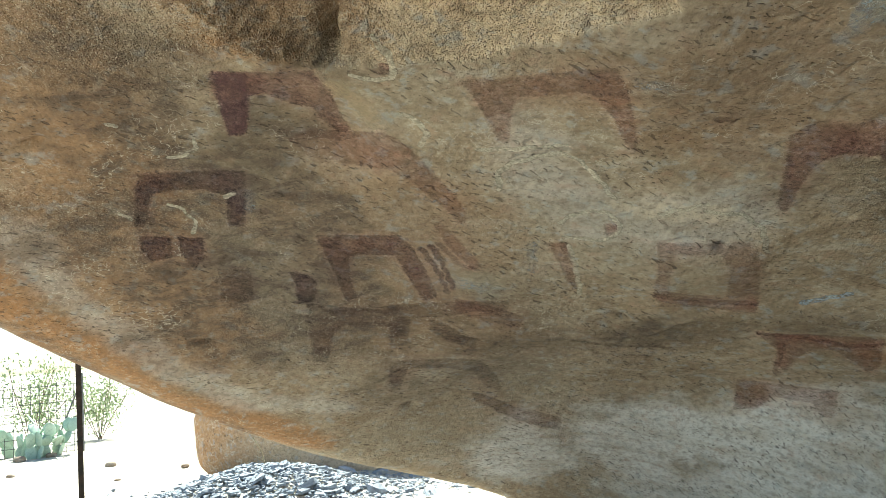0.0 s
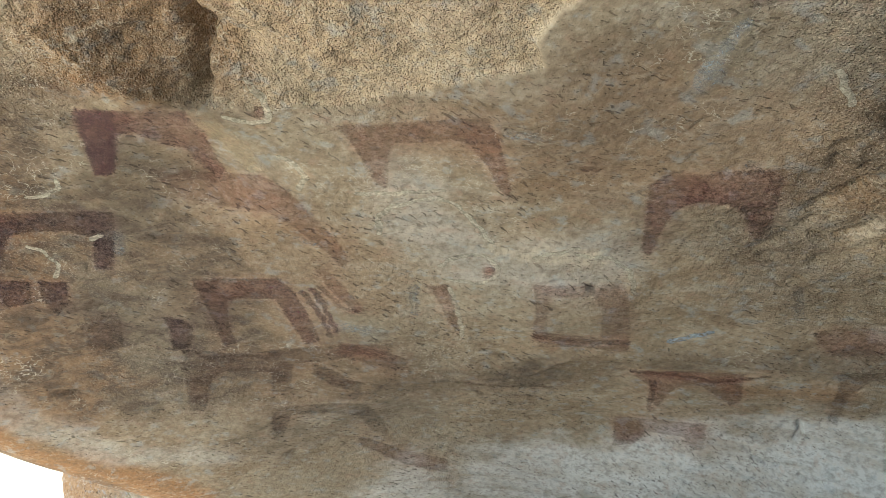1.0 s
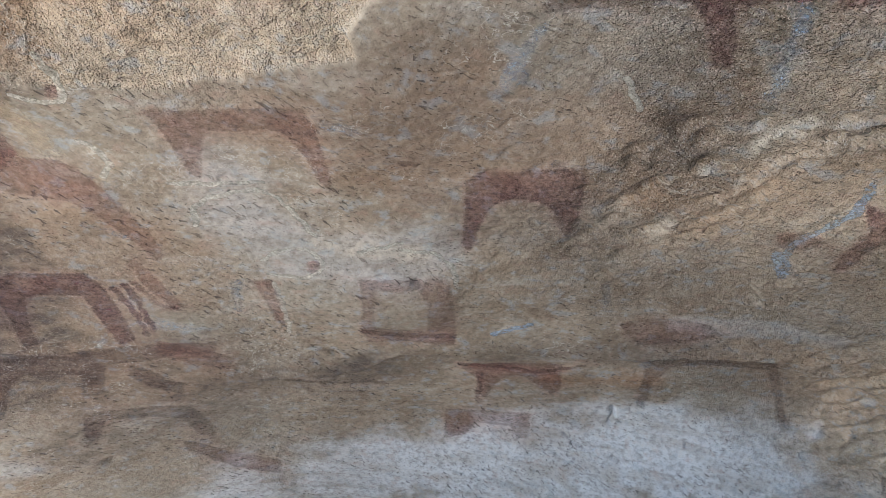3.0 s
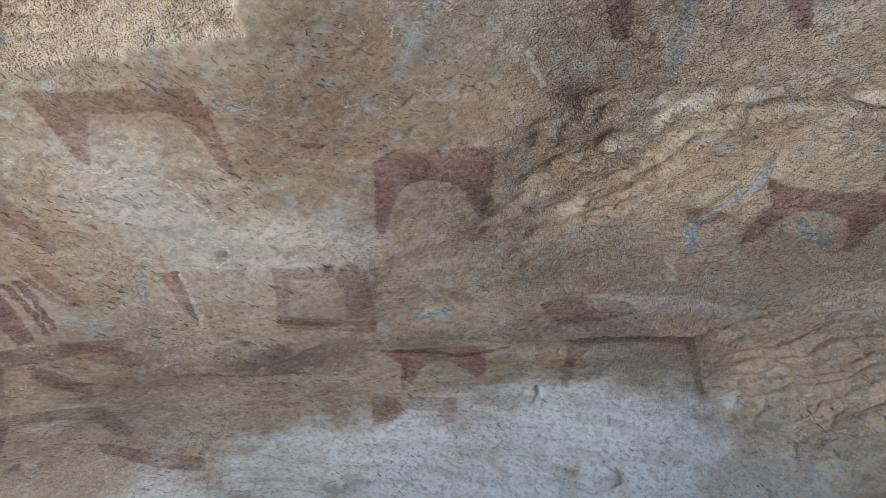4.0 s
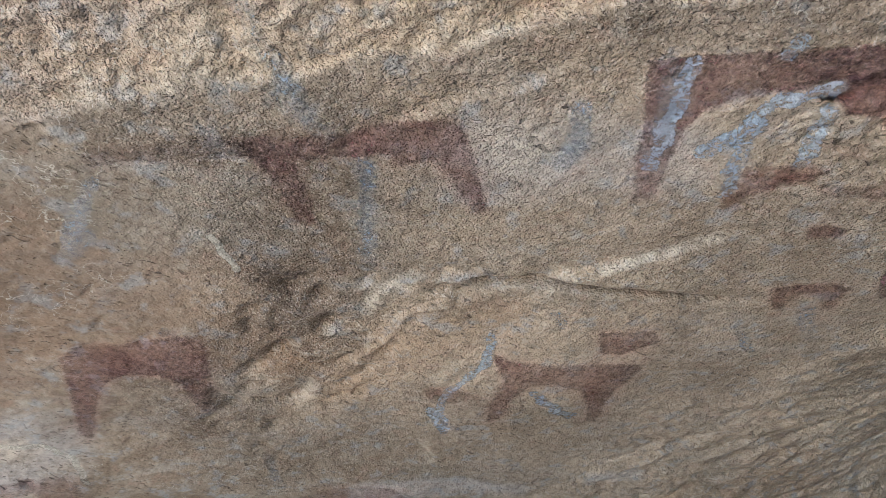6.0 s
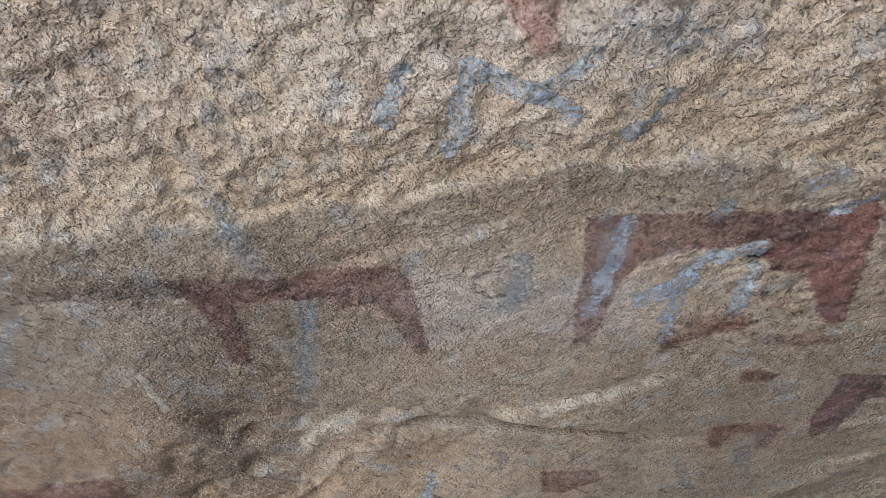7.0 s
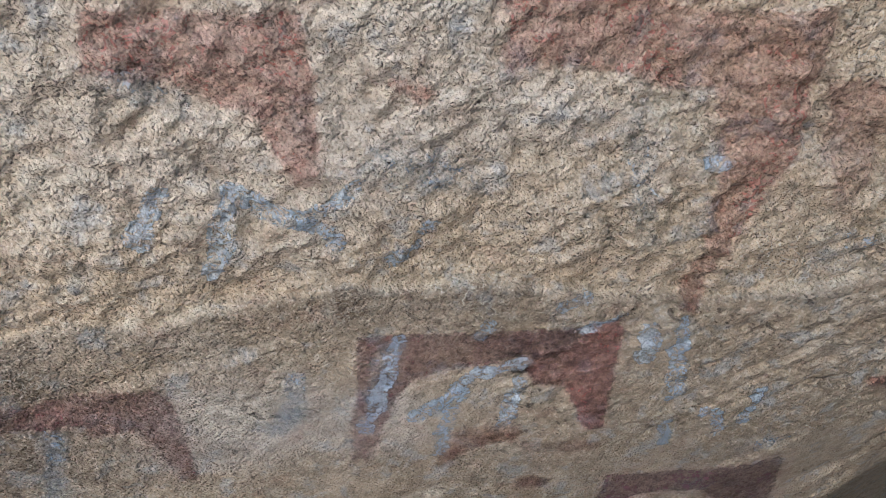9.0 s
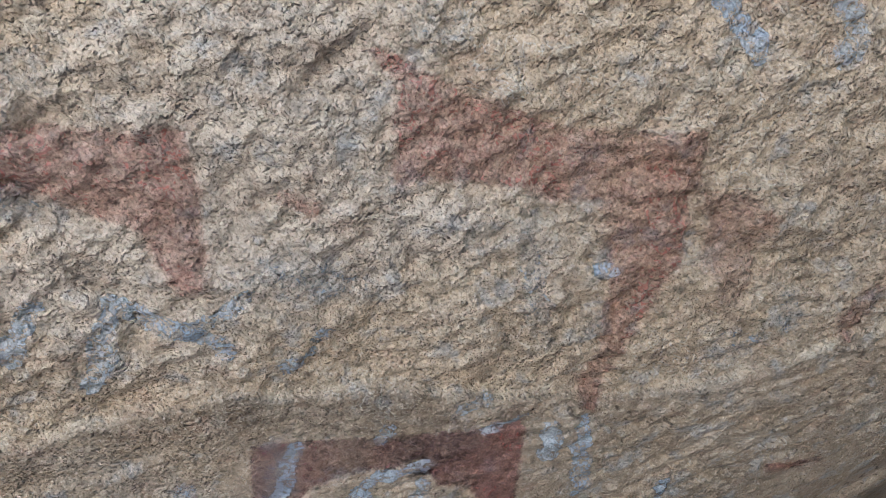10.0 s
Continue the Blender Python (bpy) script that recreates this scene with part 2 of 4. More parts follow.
def form(u, v):
    """The broad shape, carried on straight outside the painted part."""
    uc, vc = np.clip(u, -3.0, 2.2), np.clip(v, -1.9, 2.0)

    def poly(p, q):
        return sum(k * (p / 2) ** i * (q / 2) ** j for (i, j), k in FORM.items())

    du, dv = (poly(uc + 0.01, vc) - poly(uc - 0.01, vc)) / 0.02, (poly(uc, vc + 0.01) - poly(uc, vc - 0.01)) / 0.02
    swell = sum(h * np.exp(-((u - a) / p) ** 2 - ((v - b) / q) ** 2) for a, b, p, q, h in SWELL)
    return poly(uc, vc) + np.clip(du, -0.8, 0.8) * (u - uc) + np.clip(dv, -0.6, 0.6) * (v - vc) + swell


def to_line(u, v, pts):
    """Distance to a chain of points, the side (+ left of its way), and how far along it (0 to 1)."""
    best, side, along = np.full(u.shape, 9e9), np.zeros(u.shape), np.zeros(u.shape)
    n = len(pts) - 1
    for k, ((a, b), (c, d)) in enumerate(zip(pts[:-1], pts[1:])):
        ex, ey = c - a, d - b
        t = np.clip(((u - a) * ex + (v - b) * ey) / (ex * ex + ey * ey), 0, 1)
        dist = np.hypot(u - a - t * ex, v - b - t * ey)
        near = dist < best
        best = np.where(near, dist, best)
        side = np.where(near, np.sign(ex * (v - b) - ey * (u - a)), side)
        along = np.where(near, (k + t) / n, along)
    return best, side, along


def steps(*runs):
    """Grid lines: runs of (start, end, spacing)."""
    return np.concatenate([np.arange(p, q - 1e-6, d) for p, q, d in runs])


GU = steps((-3.95, -2.88, 0.02), (-2.88, -0.6, 0.009), (-0.6, 0.2, 0.0065), (0.2, 2.0, 0.0045), (2.0, 2.3, 0.008), (2.3, 2.6, 0.016), (2.6, 12.9, 0.06))
GV = steps((-2.5, -1.6, 0.02), (-1.6, 0.2, 0.009), (0.2, 0.75, 0.0065), (0.75, 1.8, 0.0045), (1.8, 2.3, 0.016), (2.3, 4.0, 0.04))
UU, VV = [g.ravel() for g in np.meshgrid(GU, GV, indexing="ij")]
NU, NV = len(GU), len(GV)


def lip(v):
    return -2.93 + 0.045 * (v - 0.25) ** 2 + 0.09 * np.clip(v - 0.25, 0, None) ** 2 + 0.17 * np.clip(-0.4 - v, 0, None) ** 2


def place(u, v, w):
    return BASE + u[:, None] * UA + v[:, None] * VA + w[:, None] * NA


# ---- relief of the face: the broken upper skin, ledges, cracks, pits ----
flat = place(UU, VV, form(UU, VV))
W1, W2 = fractal(flat, 6.0, 3, seed=5), fractal(flat, 6.0, 3, seed=9)     # small wander for edges
RELIEF = 0.022 * fractal(flat, 1.5, 3, seed=11)
SKIN = [(-3.2, 2.0), (-2.568, 1.946), (-2.110, 1.687), (-1.857, 1.635), (-1.593, 1.617), (-1.376, 1.526), (-1.257, 1.362), (-1.066, 1.270), (-0.898, 1.199), (-0.648, 1.159),
        (-0.396, 1.126), (-0.378, 1.194), (-0.217, 1.274), (0.034, 1.213), (0.243, 1.233), (0.406, 1.194), (0.559, 1.214), (0.641, 1.184), (0.878, 1.214),
        (1.023, 1.195), (1.280, 1.146), (1.607, 1.098), (1.878, 1.178), (3.2, 1.25)]
d, side, along = to_line(UU + 0.03 * W1, VV + 0.03 * W2, SKIN)
sd = d * side + 0.010 * fractal(flat, 22.0, 2, seed=13)
UPPER = smooth(-0.03, 0.05, sd)
drop = np.where(UU < -1.3, 0.006, 0.016) * (0.6 + 0.5 * smooth(-0.3, 0.3, W1))
RELIEF -= 1.5 * drop * (0.35 + 0.65 * smooth(-0.3, 0.2, fractal(flat, 3.0, 2, seed=15))) * smooth(-0.004, 0.014, sd) + 0.4 * drop * smooth(-0.006, 0.05, sd) + 0.005 * np.exp(-np.clip(sd, 0, None) / 0.06) * (sd > 0) * smooth(-0.1, 0.3, W2) * smooth(-0.9, -0.6, UU)


def near(pts, reach, fill):
    """An array over the whole grid, filled by fill(u, v, wander 1, wander 2) near the points and nought elsewhere."""
    us, vs = [p[0] for p in pts], [p[1] for p in pts]
    i, j = np.searchsorted(GU, (min(us) - reach, max(us) + reach)), np.searchsorted(GV, (min(vs) - reach, max(vs) + reach))
    out = np.zeros((NU, NV))
    cut = (slice(*i), slice(*j))
    u, v, a, b = [g.reshape(NU, NV)[cut] for g in (UU, VV, W1, W2)]
    if u.size:
        out[cut] = fill(u, v, a, b)
    return out.ravel()


def ledge(pts, height, fade=0.25, sharp=0.008, wander=0.02):
    """A step along a chain of points, proud on the left of its way and dying out over `fade`."""
    def fill(u, v, a, b):
        d, side, along = to_line(u + wander * a, v + wander * b, pts)
        ends = smooth(0.0, 0.12, along) * (1 - smooth(0.88, 1.0, along))
        return height * ends * smooth(-sharp, sharp, d * side) * np.exp(-d / fade)

    return near(pts, 4 * fade, fill)


def crack(pts, width, depth, wander=0.012):
    def fill(u, v, a, b):
        d, side, along = to_line(u + wander * a, v + wander * b, pts)
        ends = smooth(0.0, 0.1, along) * (1 - smooth(0.85, 1.0, along))
        return -depth * ends * np.exp(-(d / width) ** 2)

    return near(pts, 4 * width + 0.02, fill)


def dent(u0, v0, ru, rv, turn, depth):
    c, s = math.cos(radians(turn)), math.sin(radians(turn))

    def fill(u, v, a, b):
        p, q = (u - u0) * c + (v - v0) * s, -(u - u0) * s + (v - v0) * c
        return -depth * np.exp(-(p / ru) ** 2 - (q / rv) ** 2)

    return near([(u0, v0)], 3 * max(ru, rv), fill)


def spread(pts, radius, wander=0.12):
    """1 on a chain of points, falling to 0 at `radius`, with an uneven outline."""
    def fill(u, v, a, b):
        d = np.hypot(u - pts[0][0], v - pts[0][1]) if len(pts) == 1 else to_line(u, v, pts)[0]
        return 1 - smooth(0.25, 1.0, d / radius + wander * (4 * a + 2 * b) + 0.14 * np.sin(5 * u + 7 * v + 1) + 0.12 * np.sin(9 * u - 6 * v))

    return near(pts, radius * 1.6, fill)


# lumps: strong on the upper skin, slighter below, rolled lamellae lower down to the side
grainy = smooth(-0.25, 0.35, fractal(flat, 1.3, 2, seed=44))
LOWER = spread([(-2.371, -1.545), (-1.236, -1.287), (0.010, -1.477), (0.615, -1.584)], 0.75)
amount = 0.30 + 0.18 * smooth(-0.6, 0.2, UU) + 0.70 * UPPER * smooth(-2.6, -0.4, UU) + 0.30 * UPPER + 0.22 * grainy
amount *= 1 - 0.55 * LOWER
amount += 1.3 * spread([(-1.179, 1.683), (-1.112, 1.523)], 0.24) + 0.7 * spread([(-0.205, 0.351), (0.049, 0.448), (0.206, 0.216), (0.359, 0.039), (0.604, 0.255)], 0.32)
grain = np.stack([0.8 * UU, VV, 0.3 * form(UU, VV)], axis=-1) + 0.010 * np.stack([W1, W2, W1], axis=-1)
lump = 0.0075 * fractal(grain, 7.0, 2, seed=21) + 0.0050 * (np.abs(perlin(grain * 15.0 + 3.1, 31)) * 1.5 - 0.3)
lump += 0.0046 * (0.35 - np.abs(perlin(grain * 30.0 + 7.7, 32)) * 1.4)
RELIEF += amount * (1.0 + 0.6 * UPPER) * lump
fine = (UU > -2.7) & (UU < 2.1) & (VV > -1.6) & (VV < 1.95)
near_by = 0.45 + 0.55 * smooth(-0.6, 0.2, UU[fine]) * smooth(0.2, 0.7, VV[fine])
RELIEF[fine] += near_by * amount[fine] * (1.0 + 0.5 * UPPER[fine]) * (0.0046 * perlin(grain[fine] * 42.0, 36) + 0.0048 * (0.3 - np.abs(perlin(grain[fine] * 58.0, 38))) + 0.0028 * perlin(grain[fine] * 85.0, 39))
c, s = math.cos(radians(24)), math.sin(radians(24))
lam = np.stack([(UU * c + VV * s) * 3.0, (-UU * s + VV * c) * 9.5, 0 * UU], axis=-1) + 0.55 * np.stack([W1, W2, W1], axis=-1)
side_zone = np.maximum(spread([(0.861, -0.713), (1.351, -0.543), (1.879, -0.108), (2.2, 0.2)], 0.62), spread([(0.815, -1.226), (1.416, -1.268), (1.908, -0.959), (2.436, -0.809)], 0.55))
RELIEF += side_zone * 0.040 * (0.45 - np.abs(fractal(lam, 1.0, 2, 0.45, seed=52)) * 1.6)
RELIEF += 0.35 * LOWER * 0.012 * (0.4 - np.abs(fractal(lam * (1.3, 0.7, 1), 1.0, 2, 0.5, seed=53)) * 1.5)

flank = spread([(1.35, 1.25), (1.55, 1.0), (1.9, 0.9)], 0.55)
RELIEF += flank * 0.016 * (0.45 - np.abs(fractal(lam * 2.3, 1.0, 3, 0.5, seed=57)) * 1.6)

# ledges and cracks
RELIEF += ledge([(0.399, 1.043), (0.551, 1.083), (0.623, 1.103), (0.715, 1.114), (0.838, 1.134)], -0.016, 0.07, 0.012)
RELIEF += ledge([(0.968, 0.643), (0.734, 0.615), (0.582, 0.652), (0.470, 0.688), (0.398, 0.658), (0.357, 0.599)], 0.014, 0.10, 0.006)
RELIEF += ledge([(0.672, 0.606), (0.845, 0.614), (0.968, 0.643), (1.119, 0.694)], -0.014, 0.05, 0.012)
RELIEF += crack([(0.561, 0.647), (0.734, 0.613), (0.844, 0.567), (0.964, 0.509), (1.192, 0.426)], 0.008, 0.048)
RELIEF += ledge([(0.612, 0.624), (0.429, 0.573), (0.347, 0.476), (0.276, 0.435), (0.153, 0.364), (0.084, 0.230)], 0.016, 0.12)
RELIEF += ledge([(0.369, -0.240), (0.339, -0.052), (0.219, -0.039), (0.086, 0.071)], -0.014, 0.10)
RELIEF += ledge([(-1.957, 0.126), (-1.691, -0.175), (-1.180, -0.320), (-0.957, -0.257), (-0.532, -0.421), (-0.393, -0.490), (-0.077, -0.575), (0.220, -0.616), (0.491, -0.679)], 0.034, 0.16, 0.02)
RELIEF += ledge([(0.030, -0.267), (0.189, -0.231), (0.309, -0.221), (0.539, -0.339), (0.670, -0.560)], 0.022, 0.12)
RELIEF += crack([(0.012, -0.547), (0.131, -0.612), (0.310, -0.587), (0.510, -0.539)], 0.010, 0.012)
for chain in ([(-0.356, -1.274), (-0.315, -1.320), (-0.193, -1.328)], [(-0.023, -1.213), (0.018, -1.231), (0.079, -1.249)], [(-0.101, -1.426), (-0.020, -1.498), (-0.021, -1.564), (-0.092, -1.598)],
              [(0.331, -1.211), (0.402, -1.255), (0.543, -1.299), (0.694, -1.336), (0.775, -1.406)], [(-0.283, -0.964), (-0.293, -1.047), (-0.323, -1.094)], [(-0.521, -1.171), (-0.469, -1.227), (-0.398, -1.237)],
              [(-1.978, 0.399), (-1.857, 0.372), (-1.761, 0.355)]):
    RELIEF += crack(chain, 0.008, 0.022 if chain[0][1] < 0 else 0.012)
# the hollow in the upper skin with its black cleft
RELIEF += dent(-1.113, 1.556, 0.13, 0.12, 20, 0.055) + dent(-0.970, 1.464, 0.05, 0.10, 15, 0.05) + dent(-1.217, 1.422, 0.06, 0.05, 0, 0.03) + dent(-1.027, 1.664, 0.07, 0.06, 0, 0.035) + crack([(-0.921, 1.769), (-0.976, 1.628), (-1.056, 1.502), (-1.144, 1.439), (-1.248, 1.340)], 0.022, 0.07)
RELIEF += ledge([(-1.264, 1.328), (-1.027, 1.439), (-0.946, 1.586), (-0.898, 1.779)], -0.02, 0.08)
# single chips and pits
for u, v, ru, rv, turn, depth in ((0.330, 1.486, 0.022, 0.006, 10, 0.016), (0.667, 1.488, 0.020, 0.007, 25, 0.018), (0.927, 1.438, 0.007, 0.012, -20, 0.009), (-2.631, 0.566, 0.020, 0.045, 30, 0.03),
                                  (-1.197, -0.142, 0.014, 0.030, 20, 0.022), (-2.432, -0.422, 0.04, 0.03, 0, 0.03), (1.002, 1.655, 0.045, 0.012, 38, 0.03), (0.800, 1.637, 0.030, 0.008, -15, 0.02),
                                  (1.467, 1.533, 0.008, 0.018, 0, 0.016), (0.717, 1.611, 0.05, 0.012, 15, 0.02), (0.212, 0.714, 0.03, 0.045, 15, 0.025), (0.001, 0.305, 0.035, 0.012, -30, 0.022),
                                  (-0.095, 0.071, 0.03, 0.04, 0, 0.02), (-0.675, 0.223, 0.010, 0.022, 5, 0.016), (-2.084, 1.608, 0.04, 0.015, -20, 0.025), (1.116, 0.986, 0.02, 0.02, 0, -0.004)):
    RELIEF += dent(u, v, ru, rv, turn, depth)
chips = np.random.RandomState(8)
for k in range(110):
    u, v, r = chips.uniform(-0.15, 0.65), chips.uniform(-0.05, 0.72), chips.uniform(0.008, 0.026)
    if (v - 0.1) > 0.9 * (u + 0.2) - 0.25:
        RELIEF += dent(u, v, r * 1.5, r * 0.8, chips.normal(25, 25), r * chips.uniform(0.5, 1.1))
for k in range(300):
    u, v = chips.uniform(-2.6, 2.1), chips.uniform(-1.6, 1.9)
    i, j = np.searchsorted(GU, (u - 0.09, u + 0.09)), np.searchsorted(GV, (v - 0.09, v + 0.09))
    pick = (np.arange(*i)[:, None] * NV + np.arange(*j)[None, :]).ravel()
    turn = radians(chips.normal(-35 if u < -0.5 else 20, 22))
    c, s = math.cos(turn), math.sin(turn)
    p, q = (UU[pick] - u) * c + (VV[pick] - v) * s, -(UU[pick] - u) * s + (VV[pick] - v) * c
    long = chips.uniform(0.010, 0.026)
    RELIEF[pick] -= chips.uniform(0.004, 0.010) * np.exp(-(p / long) ** 2 - (q / (0.006 if u > -0.6 else 0.009)) ** 2)

# keep the broad form: take out of the relief what it adds over a wide span
CELL = 0.14
ci, cj = np.floor((UU - GU[0]) / CELL).astype(int), np.floor((VV - GV[0]) / CELL).astype(int)
span = (ci.max() + 1, cj.max() + 1)
bins = ci * span[1] + cj
total, count = [np.bincount(bins, weight, span[0] * span[1]).reshape(span) for weight in (RELIEF, None)]
mean = np.pad(total / np.maximum(count, 1), 1, mode="edge")
mean = sum(wi * wj * mean[i:i + span[0], j:j + span[1]] for i, wi in enumerate((0.25, 0.5, 0.25)) for j, wj in enumerate((0.25, 0.5, 0.25)))
fi, fj = np.clip((UU - GU[0]) / CELL - 0.5, 0, span[0] - 1.001), np.clip((VV - GV[0]) / CELL - 0.5, 0, span[1] - 1.001)
ci, cj = fi.astype(int), fj.astype(int)
fi, fj = fi - ci, fj - cj
RELIEF -= 0.9 * ((1 - fi) * (1 - fj) * mean[ci, cj] + fi * (1 - fj) * mean[ci + 1, cj] + (1 - fi) * fj * mean[ci, cj + 1] + fi * fj * mean[ci + 1, cj + 1])

# ---- stains, mineral bloom, and tones put in for light and shade ----
EDGE = smooth(-0.004, 0.014, sd)
MARKS = {"fresh": np.clip(EDGE * (0.25 + 0.75 * smooth(-1.7, -0.8, UU)) - 0.5 * side_zone * UPPER + (0.35 * side_zone + 0.40 * smooth(0.1, 0.7, UU)) * (1 - UPPER) + 0.8 * spread([(0.206, 0.291), (0.428, 0.436), (0.709, 0.470), (0.805, 0.334)], 0.27), 0, 1),
         "rough": np.clip(0.22 + 0.85 * EDGE * smooth(-2.4, -0.6, UU) + 0.35 * grainy - 0.3 * LOWER + 0.42 * smooth(-0.5, 0.4, UU), 0, 1)}
# stains, plus shade put in below the skin edge, at the lip and leftward
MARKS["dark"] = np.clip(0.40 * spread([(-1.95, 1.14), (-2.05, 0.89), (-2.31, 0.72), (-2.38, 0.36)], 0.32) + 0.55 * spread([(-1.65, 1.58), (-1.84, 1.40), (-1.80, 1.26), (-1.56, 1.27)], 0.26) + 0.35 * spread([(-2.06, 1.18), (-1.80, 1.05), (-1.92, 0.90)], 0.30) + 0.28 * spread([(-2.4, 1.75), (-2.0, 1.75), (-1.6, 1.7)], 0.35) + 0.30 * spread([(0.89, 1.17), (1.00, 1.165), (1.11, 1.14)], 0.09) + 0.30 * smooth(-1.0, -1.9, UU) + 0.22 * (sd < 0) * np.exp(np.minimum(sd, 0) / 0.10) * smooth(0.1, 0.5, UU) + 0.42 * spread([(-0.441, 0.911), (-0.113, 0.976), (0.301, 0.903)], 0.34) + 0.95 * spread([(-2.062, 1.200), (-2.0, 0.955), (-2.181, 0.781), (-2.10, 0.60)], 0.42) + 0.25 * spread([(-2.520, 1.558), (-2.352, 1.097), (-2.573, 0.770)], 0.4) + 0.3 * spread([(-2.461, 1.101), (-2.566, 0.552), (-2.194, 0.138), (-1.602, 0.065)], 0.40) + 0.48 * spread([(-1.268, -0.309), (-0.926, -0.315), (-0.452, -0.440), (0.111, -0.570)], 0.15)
                        # the last term of this line darkens the hollow with the cleft
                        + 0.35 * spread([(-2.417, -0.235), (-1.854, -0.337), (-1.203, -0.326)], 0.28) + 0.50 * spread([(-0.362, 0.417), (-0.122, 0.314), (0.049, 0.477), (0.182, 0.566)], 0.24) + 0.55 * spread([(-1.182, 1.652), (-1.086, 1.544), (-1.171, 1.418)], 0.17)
                        + 0.35 * spread([(0.191, 0.734)], 0.10) + 0.45 * spread([(-2.992, 1.109), (-3.081, 0.815), (-3.140, 0.382), (-3.131, -0.050)], 0.12) + 0.45 * spread([(-1.90, 1.032), (-2.179, 0.727)], 0.30, 0.06), 0, 0.92)
# ochre and rust, with warm bounce light painted on the lip and upper left
MARKS["warm_tone"] = np.clip(1.0 * spread([(-2.722, 1.457), (-2.834, 1.149), (-2.927, 0.887), (-2.999, 0.530), (-3.005, 0.153), (-2.967, -0.392)], 0.17) + 0.6 * spread([(-1.842, 1.810), (-2.091, 1.541), (-2.338, 1.322), (-2.677, 0.777)], 0.55) + 0.3 * spread([(-1.644, 0.770), (-1.958, 0.146)], 0.6)
                        + 0.26 * spread([(0.185, 0.309), (0.408, 0.452), (0.590, 0.532)], 0.20) + 0.40 * spread([(-0.438, -0.712), (-0.090, -0.740)], 0.12) + 0.24 * spread([(0.431, -0.790), (0.914, -0.973), (1.507, -0.952)], 0.45) + 0.4 * spread([(-1.243, 1.632), (-1.077, 1.523)], 0.2)
                        + 0.30 * spread([(-0.499, 0.843), (-0.215, 0.875), (0.045, 0.743)], 0.36) + 0.25 * spread([(-1.243, 1.632), (-0.383, 1.421), (0.290, 1.485)], 0.25), 0, 0.9)
# pale stone and bloom; low down, cool sky light is put into it
MARKS["pale"] = np.clip(1.0 * spread([(-2.33, -1.17), (-1.75, -1.24), (-1.15, -1.25), (-0.55, -1.24), (0.15, -1.24)], 0.40) + 0.9 * spread([(-1.7, -1.65), (-0.9, -1.68), (-0.1, -1.62)], 0.36) + 0.4 * spread([(0.212, -1.476), (0.615, -1.584)], 0.4)
                        + 0.36 * spread([(-0.993, 0.789), (-0.924, 0.570), (-0.806, 0.436), (-0.588, 0.355)], 0.24) + 0.24 * spread([(-0.424, 1.510), (0.491, 1.538), (1.011, 1.489)], 0.33)
                        + 0.42 * spread([(-2.466, 1.431), (-2.573, 1.289), (-2.690, 1.080), (-2.757, 0.849), (-2.855, 0.527), (-2.845, 0.140), (-2.641, -0.180)], 0.11) + 0.3 * spread([(0.912, 0.935), (0.706, 0.984)], 0.16) + 0.45 * spread([(0.10, -0.33), (0.38, -0.40), (0.60, -0.52)], 0.07) + 0.5 * spread([(0.84, -0.51), (0.98, -0.55)], 0.05), 0, 1)
# pale bloom, plus lit crests of the skin edge and ledges put in
MARKS["pale_lit"] = np.clip(0.5 * np.exp(-((sd - 0.010) / 0.010) ** 2) * smooth(-0.05, 0.3, W1) * smooth(-0.8, 0.0, UU) + 0.9 * spread([(0.357, 0.599), (0.398, 0.663), (0.459, 0.688)], 0.035) + 0.9 * spread([(0.856, 0.626), (0.988, 0.658), (1.069, 0.684)], 0.016) + 0.7 * spread([(0.094, 0.230), (0.133, 0.335)], 0.035)
                         + 0.5 * spread([(0.349, -0.042), (0.339, -0.201)], 0.03) + 0.45 * spread([(-0.888, 0.515), (-0.618, 0.365)], 0.07) + 0.4 * spread([(0.243, 1.233), (0.323, 1.335), (0.271, 1.405)], 0.05)
                         + 0.35 * spread([(0.727, 0.984), (0.665, 1.013)], 0.07), 0, 1)


def curl(u, v, relief, radius=0.30):
    """Bend the sheet round behind the free edge of the overhang."""
    w = form(u, v) + relief
    e = lip(v)
    past = e - u
    m = (form(e + 0.01, v) - form(e - 0.01, v)) / 0.02
    size = np.hypot(1, m)
    ang = np.clip(past / radius, 0, 2.5)
    rest = np.clip(past - 2.5 * radius, 0, None)
    s1 = radius * np.sin(ang) + rest * math.cos(2.5)
    s2 = radius * (1 - np.cos(ang)) + rest * math.sin(2.5) - relief
    edge = form(e, v)
    bent = past > 0
    return np.where(bent, e + (-s1 + m * s2) / size, u), np.where(bent, edge + (-m * s1 - s2) / size, w)


def unseen_cove(u, v, relief, co, start=2.6, pivot=(0.5, -3.2), radius=4.3):
    """Swing the wall and roof on round behind the path: unseen, added to block light from all but one side."""
    turn = -(u - start) / radius
    edge = place(np.full_like(u, start), v, form(np.full_like(u, start), v) + relief) - np.array((*pivot, 0.0))
    c, s = np.cos(turn), np.sin(turn)
    swung = np.stack([edge[:, 0] * c - edge[:, 1] * s + pivot[0], edge[:, 0] * s + edge[:, 1] * c + pivot[1], edge[:, 2]], axis=-1)
    return np.where((u > start)[:, None], swung, co)


cu, cw = curl(UU, VV, RELIEF)
SHEET = unseen_cove(UU, VV, RELIEF, place(cu, VV, cw))


